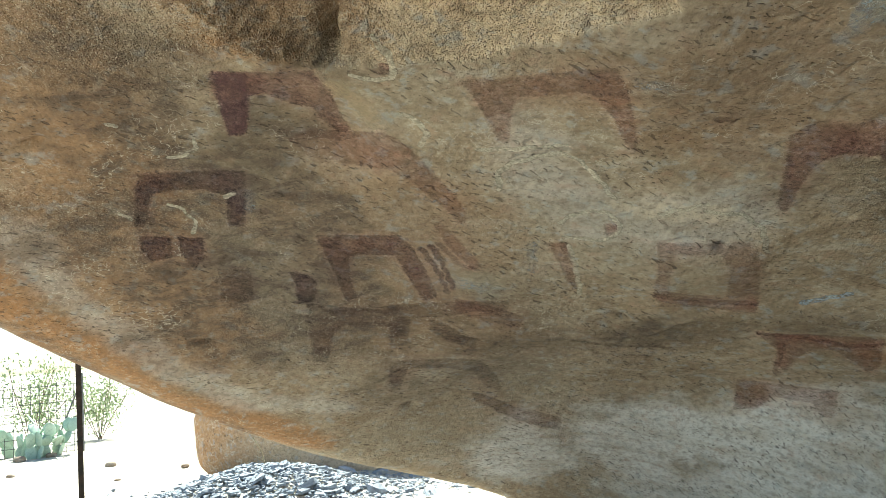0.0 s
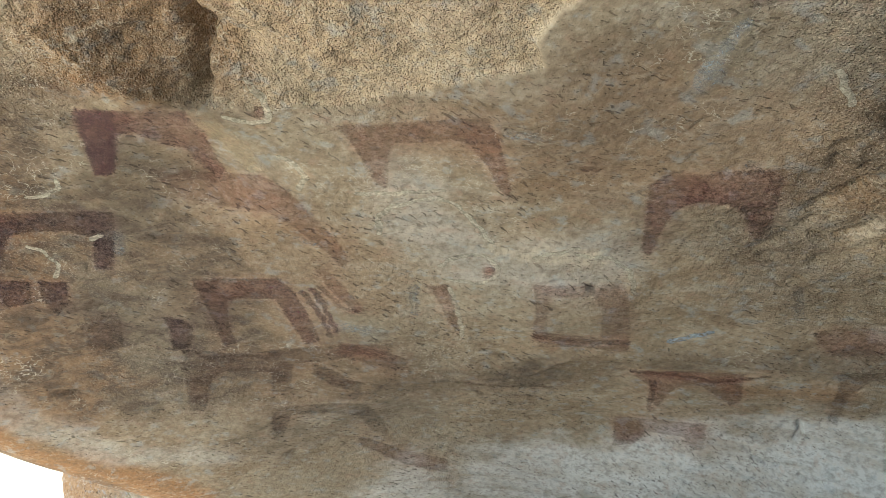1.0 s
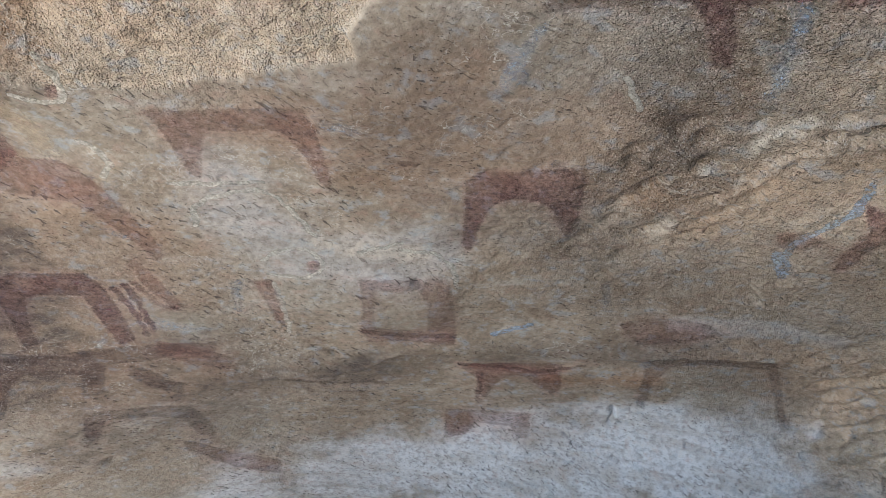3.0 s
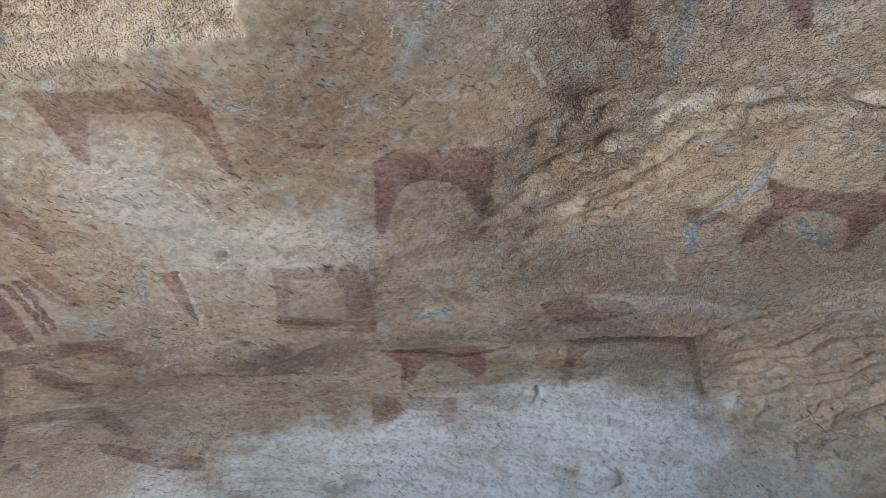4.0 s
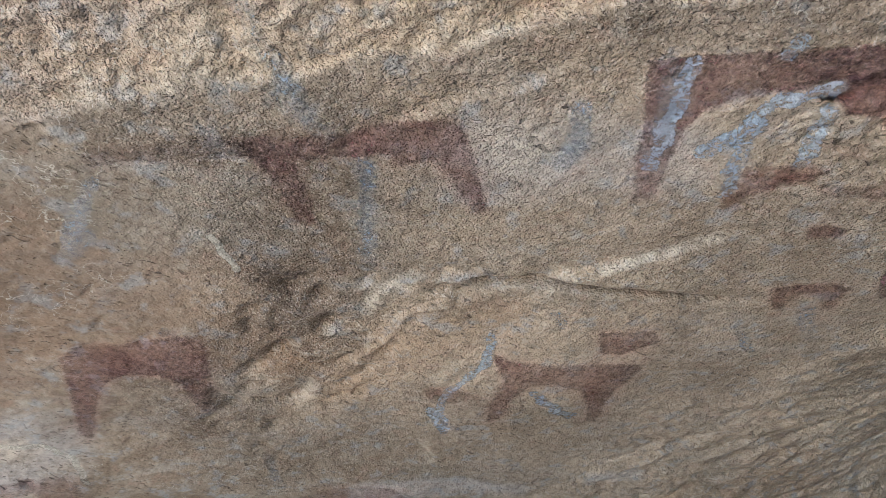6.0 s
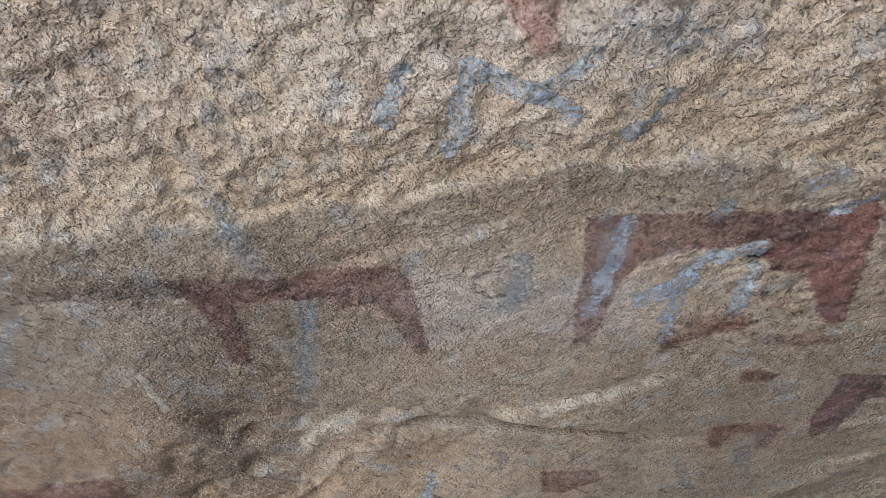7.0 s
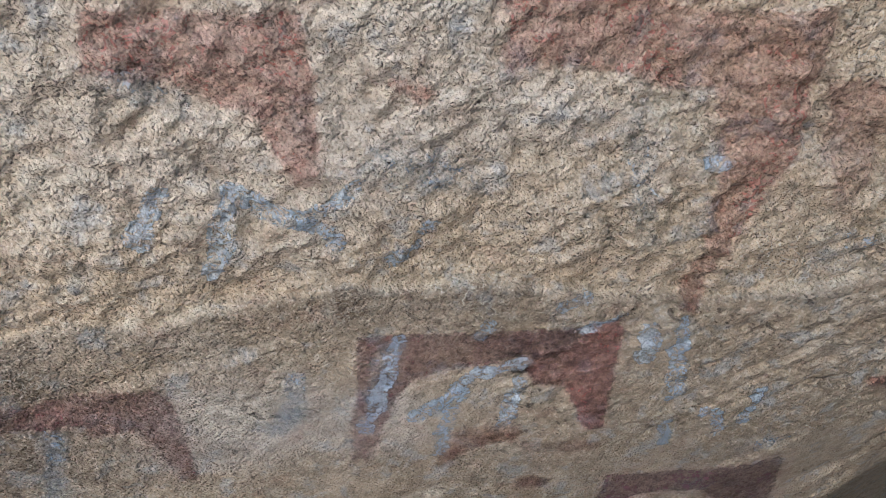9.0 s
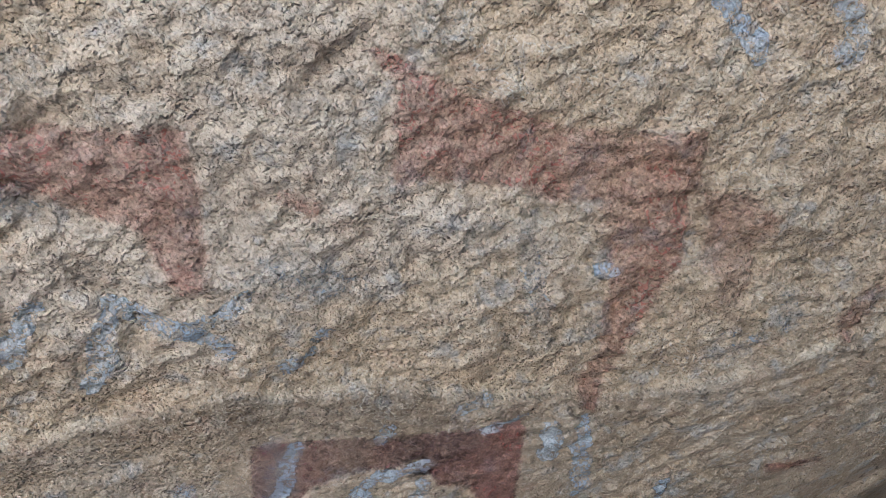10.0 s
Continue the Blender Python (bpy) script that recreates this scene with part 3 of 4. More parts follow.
def mesh_from(name, co, faces, attrs=None, mat=None):
    me = bpy.data.meshes.new(name)
    faces = np.asarray(faces, dtype=np.int32)
    me.vertices.add(len(co))
    me.vertices.foreach_set("co", np.asarray(co, dtype=np.float32).ravel())
    me.loops.add(faces.size)
    me.loops.foreach_set("vertex_index", faces.ravel())
    me.polygons.add(len(faces))
    me.polygons.foreach_set("loop_start", np.arange(0, faces.size, faces.shape[1], dtype=np.int32))
    me.update(calc_edges=True)
    me.validate()
    me.polygons.foreach_set("use_smooth", np.ones(len(me.polygons), dtype=bool))
    for key, values in (attrs or {}).items():
        flat_values = np.asarray(values, dtype=np.float32)
        layer = me.attributes.new(key, "FLOAT" if flat_values.ndim == 1 else "FLOAT_VECTOR", "POINT")
        layer.data.foreach_set("value" if flat_values.ndim == 1 else "vector", flat_values.ravel())
    if mat:
        me.materials.append(mat)
    return me


MARKS["face"] = np.stack([UU, VV, cw], axis=-1)
idx = np.arange(NU * NV).reshape(NU, NV)
CELLS = np.stack([idx[:-1, :-1], idx[1:, :-1], idx[1:, 1:], idx[:-1, 1:]], axis=-1).reshape(-1, 4)
# the outside of the boulder: a coarser skin behind the sheet, thick in the middle and closing on its rim
def facing(sheet):
    """Outward normals of a sheet on the grid."""
    g = np.cross(np.gradient(sheet.reshape(NU, NV, 3), axis=0), np.gradient(sheet.reshape(NU, NV, 3), axis=1)).reshape(-1, 3)
    g /= np.linalg.norm(g, axis=1)[:, None]
    return g * np.sign(g[np.argmin(np.hypot(UU, VV))] @ NA)


NORMALS = facing(SHEET)
bu, bw = curl(UU, VV, 0 * UU)
PLAIN = unseen_cove(UU, VV, 0 * UU, place(bu, VV, bw))
INWARD = -facing(PLAIN)
ku, kv = np.unique(np.append(np.arange(0, NU, 9), NU - 1)), np.unique(np.append(np.arange(0, NV, 9), NV - 1))
sub = idx[np.ix_(ku, kv)]
rim = np.minimum(np.minimum(GU[ku][:, None] - lip(np.minimum(GV[kv], 2.6))[None, :] - 0.1, (GU[-1] - GU[ku])[:, None]), np.minimum(GV[kv] - GV[0], GV[-1] - GV[kv])[None, :])
thick = 0.015 + 1.5 * np.sin(np.clip(rim / 1.8, 0, 1) * math.pi / 2).ravel()
back = PLAIN[sub.ravel()] + INWARD[sub.ravel()] * thick[:, None]
back = back + (0.10 * fractal(back, 0.9, 4, seed=61) * np.clip(thick - 0.3, 0, 1))[:, None] * np.array((0.5, 0.5, 1.0))
num = np.arange(len(back)).reshape(sub.shape) + len(SHEET)
co, faces = [SHEET, back], [CELLS, np.stack([num[:-1, :-1], num[:-1, 1:], num[1:, 1:], num[1:, :-1]], axis=-1).reshape(-1, 4)]
pad = len(back)
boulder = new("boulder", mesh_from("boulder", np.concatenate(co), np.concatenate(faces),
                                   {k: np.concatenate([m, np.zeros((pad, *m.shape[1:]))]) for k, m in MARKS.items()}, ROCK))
tagged(boulder, "huge weathered tan granite boulder with a painted overhanging face", "boulder")

# ---- worn mineral paint on the rock, each patch a coat on the stone ----
MAROON = paint_material("maroon_paint", (0.225, 0.100, 0.112), (0.25, 0.122, 0.145), 0.70, 0.5, 80.0, 0.8)
RED = paint_material("dull_red_paint", (0.27, 0.118, 0.110), (0.28, 0.145, 0.140), 0.58, 0.5, 75.0, 0.8)
DUSTY = paint_material("dusty_red_paint", (0.31, 0.140, 0.134), (0.28, 0.145, 0.150), 0.46, 0.5, 75.0, 0.7)
PURPLE = paint_material("purple_brown_paint", (0.13, 0.075, 0.105), (0.16, 0.10, 0.135), 0.80, 0.45, 70.0, 0.7)
VIOLET = paint_material("dark_violet_paint", (0.20, 0.115, 0.150), (0.22, 0.135, 0.175), 0.82, 0.45, 80.0, 0.8)
PLUM = paint_material("plum_brown_paint", (0.215, 0.110, 0.118), (0.20, 0.115, 0.145), 0.74, 0.45, 80.0, 0.8)
BRICK = paint_material("brick_red_paint", (0.38, 0.190, 0.170), (0.37, 0.205, 0.200), 0.62, 0.45, 80.0, 0.75)
FAINT = paint_material("brown_paint", (0.140, 0.082, 0.092), (0.175, 0.110, 0.126), 0.52, 0.55, 65.0, 0.7)
FAINT_RED = paint_material("faded_red_paint", (0.31, 0.125, 0.112), (0.29, 0.14, 0.138), 0.5, 0.5, 70.0, 0.7)
PALE = paint_material("pale_ochre_paint", (0.60, 0.48, 0.32), (0.52, 0.43, 0.31), 0.45, 0.4, body=0.85)
CHALK = paint_material("blue_white_paint", (0.46, 0.58, 0.74), (0.62, 0.70, 0.78), 0.92, 0.65, 150.0, 1.0, body=0.75)
CHALK_FAINT = paint_material("thin_blue_white_paint", (0.46, 0.56, 0.68), (0.58, 0.65, 0.71), 0.50, 0.85, 110.0, 1.0, body=0.85)
WHITE = paint_material("white_line_paint", (0.74, 0.70, 0.59), (0.68, 0.65, 0.56), 0.9, 0.5, 220.0, 0.7, body=0.85)
RED_LINE = paint_material("red_line_paint", (0.34, 0.10, 0.07), (0.28, 0.09, 0.07), 0.7, 0.6, 190.0, 0.6)
CELL_U, CELL_V = UU[CELLS].mean(axis=1), VV[CELLS].mean(axis=1)


def inside(u, v, pts):
    """Signed distance to a closed outline, negative within."""
    d = to_line(u, v, pts + pts[:1])[0]
    odd = np.zeros(u.shape, dtype=bool)
    for (a, b), (c, e) in zip(pts, pts[1:] + pts[:1]):
        odd ^= ((b > v) != (e > v)) & (u < (c - a) * (v - b) / (e - b + 1e-12) + a)
    return np.where(odd, -d, d)


def coat(name, pts, reach, distance, mat, label):
    """Lift the cells of the face that the paint covers a millimetre or two off it, as a part of the boulder."""
    us, vs = [p[0] for p in pts], [p[1] for p in pts]
    near = np.nonzero((CELL_U > min(us) - reach) & (CELL_U < max(us) + reach) & (CELL_V > min(vs) - reach) & (CELL_V < max(vs) + reach))[0]
    far = distance(CELL_U[near], CELL_V[near])
    cells = CELLS[near[far < reach]]
    used, back = np.unique(cells, return_inverse=True)
    values = {"coat": distance(UU[used], VV[used]), **{k: m[used] for k, m in MARKS.items()}}
    lift = 0.0007 + 0.00001 * len(boulder.children)
    ob = new(name, mesh_from(name, SHEET[used] + lift * NORMALS[used], back.reshape(-1, 4), values, mat))
    ob.parent = boulder
    return tagged(ob, label)


def patch(pts, mat, label, hole=None):
    def distance(u, v):
        d = inside(u, v, pts)
        return np.maximum(d, -inside(u, v, hole)) if hole else d

    return coat("painted_patch", pts, 0.035, distance, mat, label)


def stroke(pts, half, mat, label=""):
    def distance(u, v):
        d, side, along = to_line(u + 0.003 * np.sin(90 * v), v + 0.003 * np.sin(80 * u), pts)
        return d - half * (1.1 + 0.35 * np.sin(9 * along + 40 * pts[0][0]) * np.cos(60 * u + 45 * v) - 0.3 * along)

    return coat("painted_stroke", pts, half + 0.022, distance, mat,
                label or {CHALK: "blue-white chalky stroke", CHALK_FAINT: "faint blue-white chalky smear", WHITE: "thin off-white line"}.get(mat, "thin faded red line"))


patch([(-1.488, 1.498), (-1.373, 1.426), (-1.267, 1.363), (-1.290, 1.301), (-1.362, 1.209), (-1.397, 1.133), (-1.431, 1.139), (-1.436, 1.191), (-1.415, 1.256), (-1.438, 1.297), (-1.448, 1.330), (-1.450, 1.372), (-1.494, 1.388), (-1.531, 1.374), (-1.643, 1.283), (-1.669, 1.307), (-1.608, 1.377), (-1.545, 1.450)], MAROON, "maroon painted patch with two stubby legs, darkening to one end")
patch([(-1.486, 1.491), (-1.419, 1.447), (-1.643, 1.283), (-1.669, 1.307), (-1.608, 1.377)], VIOLET, "dark purple-brown leg of a maroon painted patch")
patch([(-1.567, 1.223), (-1.418, 1.128), (-1.298, 1.083), (-1.277, 1.020), (-1.285, 0.896), (-1.305, 0.763), (-1.334, 0.640), (-1.378, 0.626), (-1.372, 0.764), (-1.369, 0.862), (-1.391, 0.954), (-1.488, 1.025), (-1.579, 1.111)], FAINT_RED, "faded reddish painted band running aslant")
patch([(-2.014, 1.345), (-1.902, 1.269), (-1.770, 1.178), (-1.844, 1.105), (-1.991, 0.987), (-2.026, 1.014), (-1.901, 1.130), (-1.933, 1.186), (-2.012, 1.245), (-2.075, 1.267), (-2.220, 1.176), (-2.239, 1.193), (-2.091, 1.300)], PURPLE, "dark purple-brown painted arch, half worn away")
patch([(-2.272, 1.148), (-2.216, 1.088), (-2.303, 1.013), (-2.356, 1.041), (-2.326, 1.103)], PURPLE, "dark purple-brown smudge of paint")
patch([(-2.193, 1.068), (-2.145, 1.019), (-2.224, 0.943), (-2.299, 0.918), (-2.260, 0.997)], PURPLE, "dark purple-brown smudge of paint")
patch([(-2.248, 0.860), (-2.165, 0.805), (-2.296, 0.654), (-2.354, 0.679), (-2.363, 0.737)], FAINT, "dark brownish smudge of paint")
patch([(-2.070, 0.700), (-2.035, 0.652), (-2.044, 0.600), (-2.137, 0.516), (-2.185, 0.539), (-2.114, 0.628)], PURPLE, "dark purple-brown smudge of paint")
patch([(-1.838, 0.812), (-1.709, 0.733), (-1.603, 0.667), (-1.618, 0.585), (-1.664, 0.454), (-1.741, 0.287), (-1.799, 0.288), (-1.755, 0.411), (-1.714, 0.517), (-1.692, 0.580), (-1.783, 0.651), (-1.832, 0.666), (-1.923, 0.561), (-2.000, 0.438), (-2.036, 0.453), (-1.958, 0.585), (-1.891, 0.704)], PLUM, "dull plum painted arch with two legs")
patch([(-1.461, 0.671), (-1.438, 0.658), (-1.453, 0.526), (-1.473, 0.384), (-1.512, 0.370), (-1.506, 0.503)], FAINT_RED, "faint reddish painted bar")
patch([(-2.161, 0.520), (-2.037, 0.365), (-1.814, 0.269), (-1.630, 0.181), (-1.527, 0.126), (-1.580, 0.066), (-1.693, 0.128), (-1.808, 0.154), (-1.923, 0.217), (-2.076, 0.043), (-2.126, 0.081), (-2.031, 0.205), (-2.094, 0.265), (-2.160, 0.320), (-2.234, 0.301), (-2.406, 0.141), (-2.445, 0.177), (-2.278, 0.380)], FAINT, "long brownish painted band with short legs")
patch([(-2.217, -0.023), (-2.020, -0.147), (-1.922, -0.249), (-1.991, -0.466), (-2.063, -0.595), (-2.084, -0.504), (-2.013, -0.325), (-2.090, -0.201), (-2.203, -0.117), (-2.360, -0.260), (-2.376, -0.226)], FAINT, "faint brown painted band")
patch([(-1.867, 0.165), (-1.834, 0.064), (-1.811, -0.065), (-1.874, -0.137), (-1.918, -0.031), (-1.922, 0.076)], FAINT, "dark brownish streak along the stone")
patch([(-0.956, 1.157), (-0.854, 1.113), (-0.692, 1.069), (-0.583, 1.041), (-0.595, 0.976), (-0.637, 0.869), (-0.708, 0.716), (-0.713, 0.767), (-0.686, 0.881), (-0.676, 0.964), (-0.714, 1.003), (-0.795, 1.020), (-0.866, 1.047), (-0.909, 1.012), (-0.962, 0.949), (-1.007, 0.897), (-1.019, 0.918), (-0.989, 1.005), (-0.966, 1.088)], RED, "dull red painted arch with two tapering legs")
patch([(-1.197, 0.412), (-1.115, 0.383), (-1.172, 0.261), (-1.252, 0.105), (-1.242, 0.184), (-1.199, 0.308), (-1.188, 0.377)], RED, "small red painted wedge")
patch([(-0.837, 0.304), (-0.693, 0.245), (-0.581, 0.190), (-0.607, 0.079), (-0.716, -0.207), (-0.880, -0.127), (-1.010, -0.025), (-0.900, 0.158)], DUSTY, "dusty red painted square with a bare middle", hole=[(-0.817, 0.238), (-0.681, 0.181), (-0.702, 0.059), (-0.784, -0.121), (-0.940, 0.007)])
patch([(-0.987, 0.009), (-0.846, -0.106), (-0.709, -0.183), (-0.740, -0.257), (-0.876, -0.160), (-1.023, -0.102)], DUSTY, "dusty red painted bar under the square")
patch([(-0.337, 0.642), (-0.297, 0.665), (-0.177, 0.636), (-0.089, 0.622), (-0.027, 0.613), (-0.043, 0.545), (-0.099, 0.399), (-0.154, 0.289), (-0.159, 0.344), (-0.154, 0.431), (-0.165, 0.488), (-0.206, 0.528), (-0.274, 0.540), (-0.331, 0.506), (-0.388, 0.426), (-0.457, 0.316), (-0.466, 0.351), (-0.396, 0.502)], MAROON, "dark maroon painted arch with rounded hollow")
patch([(-0.791, -0.432), (-0.614, -0.495), (-0.400, -0.563), (-0.458, -0.758), (-0.506, -0.797), (-0.532, -0.703), (-0.574, -0.613), (-0.657, -0.606), (-0.719, -0.648), (-0.797, -0.773), (-0.807, -0.724), (-0.762, -0.588)], RED, "dull red painted patch with two legs")
patch([(-0.082, -0.573), (0.175, -0.602), (0.391, -0.655), (0.399, -0.849), (0.401, -1.059), (0.419, -1.150), (0.380, -1.161), (0.374, -0.984), (0.364, -0.733), (0.166, -0.666), (0.014, -0.649), (-0.073, -0.766), (-0.153, -1.002), (-0.172, -0.954), (-0.093, -0.708)], FAINT, "thin brown painted arch along a ledge")
patch([(-1.024, -0.858), (-0.827, -0.900), (-0.653, -0.955), (-0.710, -1.120), (-0.759, -1.125), (-0.763, -1.036), (-0.918, -0.989), (-1.008, -1.071), (-1.114, -1.076)], FAINT_RED, "faded violet-red painted patch")
patch([(-0.112, -0.293), (0.023, -0.284), (0.191, -0.352), (0.220, -0.424), (0.093, -0.456), (-0.076, -0.451)], FAINT_RED, "faded reddish painted band along a ledge")
patch([(-1.688, 0.237), (-1.602, 0.116), (-1.540, 0.002), (-1.599, -0.058), (-1.690, 0.063), (-1.749, 0.169)], FAINT_RED, "faded reddish painted band")
patch([(-2.164, -0.522), (-2.095, -0.774), (-1.944, -0.972), (-2.013, -1.081), (-2.147, -0.891), (-2.209, -0.610)], FAINT_RED, "faded reddish painted band")
patch([(0.602, 0.363), (0.654, 0.310), (0.761, 0.260), (0.858, 0.235), (0.962, 0.200), (0.948, 0.155), (0.914, 0.105), (0.874, 0.016), (0.847, -0.112), (0.827, -0.096), (0.830, 0.033), (0.805, 0.121), (0.734, 0.186), (0.669, 0.195), (0.623, 0.141), (0.579, 0.040), (0.545, 0.004), (0.567, 0.126), (0.621, 0.235)], MAROON, "dull crimson painted patch with spread legs and a pointed end")
patch([(0.852, 0.383), (0.976, 0.353), (0.987, 0.311), (0.952, 0.296), (0.906, 0.274), (0.863, 0.294)], MAROON, "small dull crimson painted block")
patch([(0.413, 0.233), (0.479, 0.236), (0.524, 0.184), (0.482, 0.144), (0.415, 0.156)], FAINT_RED, "faint crimson smear beside a pale ledge")
patch([(0.277, 1.101), (0.310, 1.106), (0.441, 1.075), (0.535, 1.079), (0.616, 1.071), (0.631, 1.047), (0.640, 0.965), (0.645, 0.857), (0.630, 0.854), (0.607, 0.920), (0.594, 0.972), (0.570, 0.997), (0.519, 0.994), (0.511, 1.025), (0.431, 1.037), (0.345, 1.052), (0.345, 0.999), (0.341, 0.937), (0.327, 0.891), (0.304, 0.900), (0.307, 0.965), (0.301, 1.024)], MAROON, "dark maroon painted arch with two pointed legs")
patch([(0.033, 1.152), (0.167, 1.130), (0.294, 1.111), (0.285, 1.078), (0.150, 1.098), (0.024, 1.123)], FAINT, "faded end of a maroon painted arch")
patch([(0.913, 1.116), (0.982, 1.108), (1.110, 1.093), (1.222, 1.082), (1.249, 1.082), (1.271, 1.093), (1.312, 1.082), (1.323, 1.024), (1.336, 0.913), (1.350, 0.814), (1.318, 0.820), (1.288, 0.892), (1.261, 0.949), (1.201, 0.967), (1.180, 1.002), (1.128, 1.025), (1.075, 1.029), (1.031, 1.026), (0.993, 1.013), (0.967, 0.978), (0.952, 0.913), (0.939, 0.826), (0.910, 0.827), (0.904, 0.923), (0.914, 1.004), (0.912, 1.068)], PLUM, "plum-brown painted arch, mottled with violet")
patch([(1.182, 1.013), (1.231, 1.017), (1.262, 1.044), (1.255, 1.074), (1.307, 1.085), (1.319, 1.041), (1.324, 0.958), (1.348, 0.821), (1.316, 0.822), (1.281, 0.906), (1.257, 0.946), (1.199, 0.966)], BRICK, "brick-red painted lobe and leg over the plum arch")
patch([(1.088, 1.088), (1.166, 1.080), (1.233, 1.076), (1.249, 1.040), (1.223, 1.014), (1.155, 1.037), (1.100, 1.055)], FAINT, "violet-black mottling on a plum painted arch")
patch([(1.055, 0.829), (1.076, 0.864), (1.154, 0.862), (1.195, 0.851), (1.192, 0.816), (1.142, 0.814), (1.091, 0.818), (1.083, 0.759), (1.064, 0.768)], FAINT_RED, "faded reddish painted bar")
patch([(1.207, 0.800), (1.291, 0.779), (1.353, 0.772), (1.356, 0.751), (1.286, 0.759), (1.215, 0.774)], FAINT_RED, "faded reddish painted bar")
patch([(1.210, 0.688), (1.237, 0.690), (1.268, 0.675), (1.266, 0.655), (1.220, 0.663)], RED, "small red painted dab")
patch([(1.412, 0.635), (1.529, 0.613), (1.641, 0.599), (1.719, 0.590), (1.807, 0.589), (1.843, 0.512), (1.912, 0.351), (2.042, 0.109), (1.928, 0.168), (1.791, 0.377), (1.656, 0.514), (1.543, 0.543), (1.486, 0.533), (1.474, 0.416), (1.437, 0.390), (1.406, 0.463), (1.413, 0.554)], VIOLET, "dark violet painted arch with one long leg")
patch([(1.201, 0.486), (1.275, 0.480), (1.332, 0.473), (1.353, 0.431), (1.349, 0.368), (1.326, 0.373), (1.313, 0.430), (1.249, 0.448), (1.242, 0.391), (1.216, 0.416)], FAINT_RED, "faded reddish painted bar with a short leg")
patch([(0.638, 1.611), (0.681, 1.604), (0.737, 1.602), (0.794, 1.591), (0.848, 1.593), (0.856, 1.549), (0.861, 1.507), (0.863, 1.449), (0.857, 1.404), (0.837, 1.391), (0.824, 1.408), (0.816, 1.444), (0.799, 1.481), (0.766, 1.497), (0.730, 1.518), (0.700, 1.538), (0.669, 1.538), (0.626, 1.552)], BRICK, "pinkish red painted patch with one worn leg")
patch([(1.045, 1.668), (1.075, 1.656), (1.110, 1.634), (1.150, 1.610), (1.204, 1.591), (1.246, 1.575), (1.296, 1.560), (1.346, 1.550), (1.403, 1.546), (1.445, 1.547), (1.459, 1.527), (1.468, 1.480), (1.463, 1.424), (1.463, 1.371), (1.451, 1.331), (1.452, 1.288), (1.438, 1.239), (1.426, 1.175), (1.418, 1.094), (1.400, 1.104), (1.397, 1.180), (1.398, 1.244), (1.382, 1.292), (1.379, 1.362), (1.361, 1.425), (1.344, 1.467), (1.292, 1.468), (1.231, 1.493), (1.167, 1.510), (1.119, 1.518), (1.080, 1.507), (1.085, 1.549), (1.075, 1.597), (1.081, 1.628)], BRICK, "brick-red painted patch with a long tapering leg")
patch([(1.487, 1.459), (1.542, 1.450), (1.589, 1.407), (1.584, 1.358), (1.572, 1.282), (1.547, 1.275), (1.515, 1.347), (1.514, 1.401)], DUSTY, "faded violet-red painted smear")
patch([(1.767, 1.225), (1.791, 1.265), (1.816, 1.283), (1.839, 1.243), (1.818, 1.218), (1.810, 1.173)], DUSTY, "faded violet-red painted smear")
patch([(-1.248, 1.360), (-1.204, 1.324), (-1.237, 1.210), (-1.271, 1.088), (-1.321, 1.108), (-1.307, 1.200), (-1.298, 1.277)], PALE, "pale ochre painted wedge")
patch([(-1.085, 1.301), (-1.065, 1.290), (-1.090, 1.262), (-1.110, 1.273)], RED, "small red dot inside an off-white loop")
patch([(-0.952, 0.439), (-0.910, 0.428), (-0.935, 0.385), (-0.975, 0.395)], FAINT_RED, "small red dot inside an off-white ring")

stroke([(0.725, 1.273), (0.740, 1.323), (0.758, 1.377), (0.782, 1.372), (0.811, 1.349), (0.839, 1.331), (0.870, 1.352), (0.901, 1.377)], 0.012, CHALK)
stroke([(0.840, 1.333), (0.885, 1.297)], 0.01, CHALK)
stroke([(0.640, 1.336), (0.655, 1.364), (0.672, 1.393)], 0.013, CHALK)
stroke([(0.998, 1.300), (1.009, 1.305)], 0.008, CHALK)
stroke([(0.960, 1.255), (0.991, 1.269)], 0.009, CHALK)
stroke([(1.437, 1.717), (1.457, 1.679), (1.492, 1.639)], 0.013, CHALK)
stroke([(1.568, 1.712), (1.601, 1.633)], 0.012, CHALK)
stroke([(1.366, 1.362), (1.380, 1.352)], 0.006, CHALK)
stroke([(1.384, 1.251), (1.384, 1.296)], 0.012, CHALK_FAINT)
stroke([(1.261, 1.394), (1.282, 1.310), (1.307, 1.227)], 0.012, CHALK_FAINT)
stroke([(1.191, 1.428), (1.249, 1.427), (1.254, 1.460)], 0.016, CHALK_FAINT)
stroke([(1.595, 1.160), (1.643, 1.152), (1.661, 1.195)], 0.013, CHALK_FAINT)
stroke([(1.660, 1.281), (1.699, 1.212)], 0.012, CHALK_FAINT)
stroke([(0.712, 1.667), (0.736, 1.660)], 0.015, CHALK_FAINT)
stroke([(1.107, 1.694), (1.132, 1.681)], 0.02, CHALK_FAINT)
stroke([(0.938, 1.408), (1.048, 1.360)], 0.02, CHALK_FAINT)
stroke([(0.923, 0.900), (0.940, 0.970), (0.962, 1.057), (0.970, 1.104)], 0.01, CHALK)
stroke([(1.009, 0.923), (1.057, 0.958), (1.097, 1.009), (1.168, 1.013)], 0.012, CHALK)
stroke([(1.053, 0.877), (1.079, 0.964)], 0.012, CHALK)
stroke([(1.165, 0.866), (1.169, 0.975)], 0.011, CHALK)
stroke([(1.091, 1.093), (1.103, 1.120)], 0.008, CHALK)
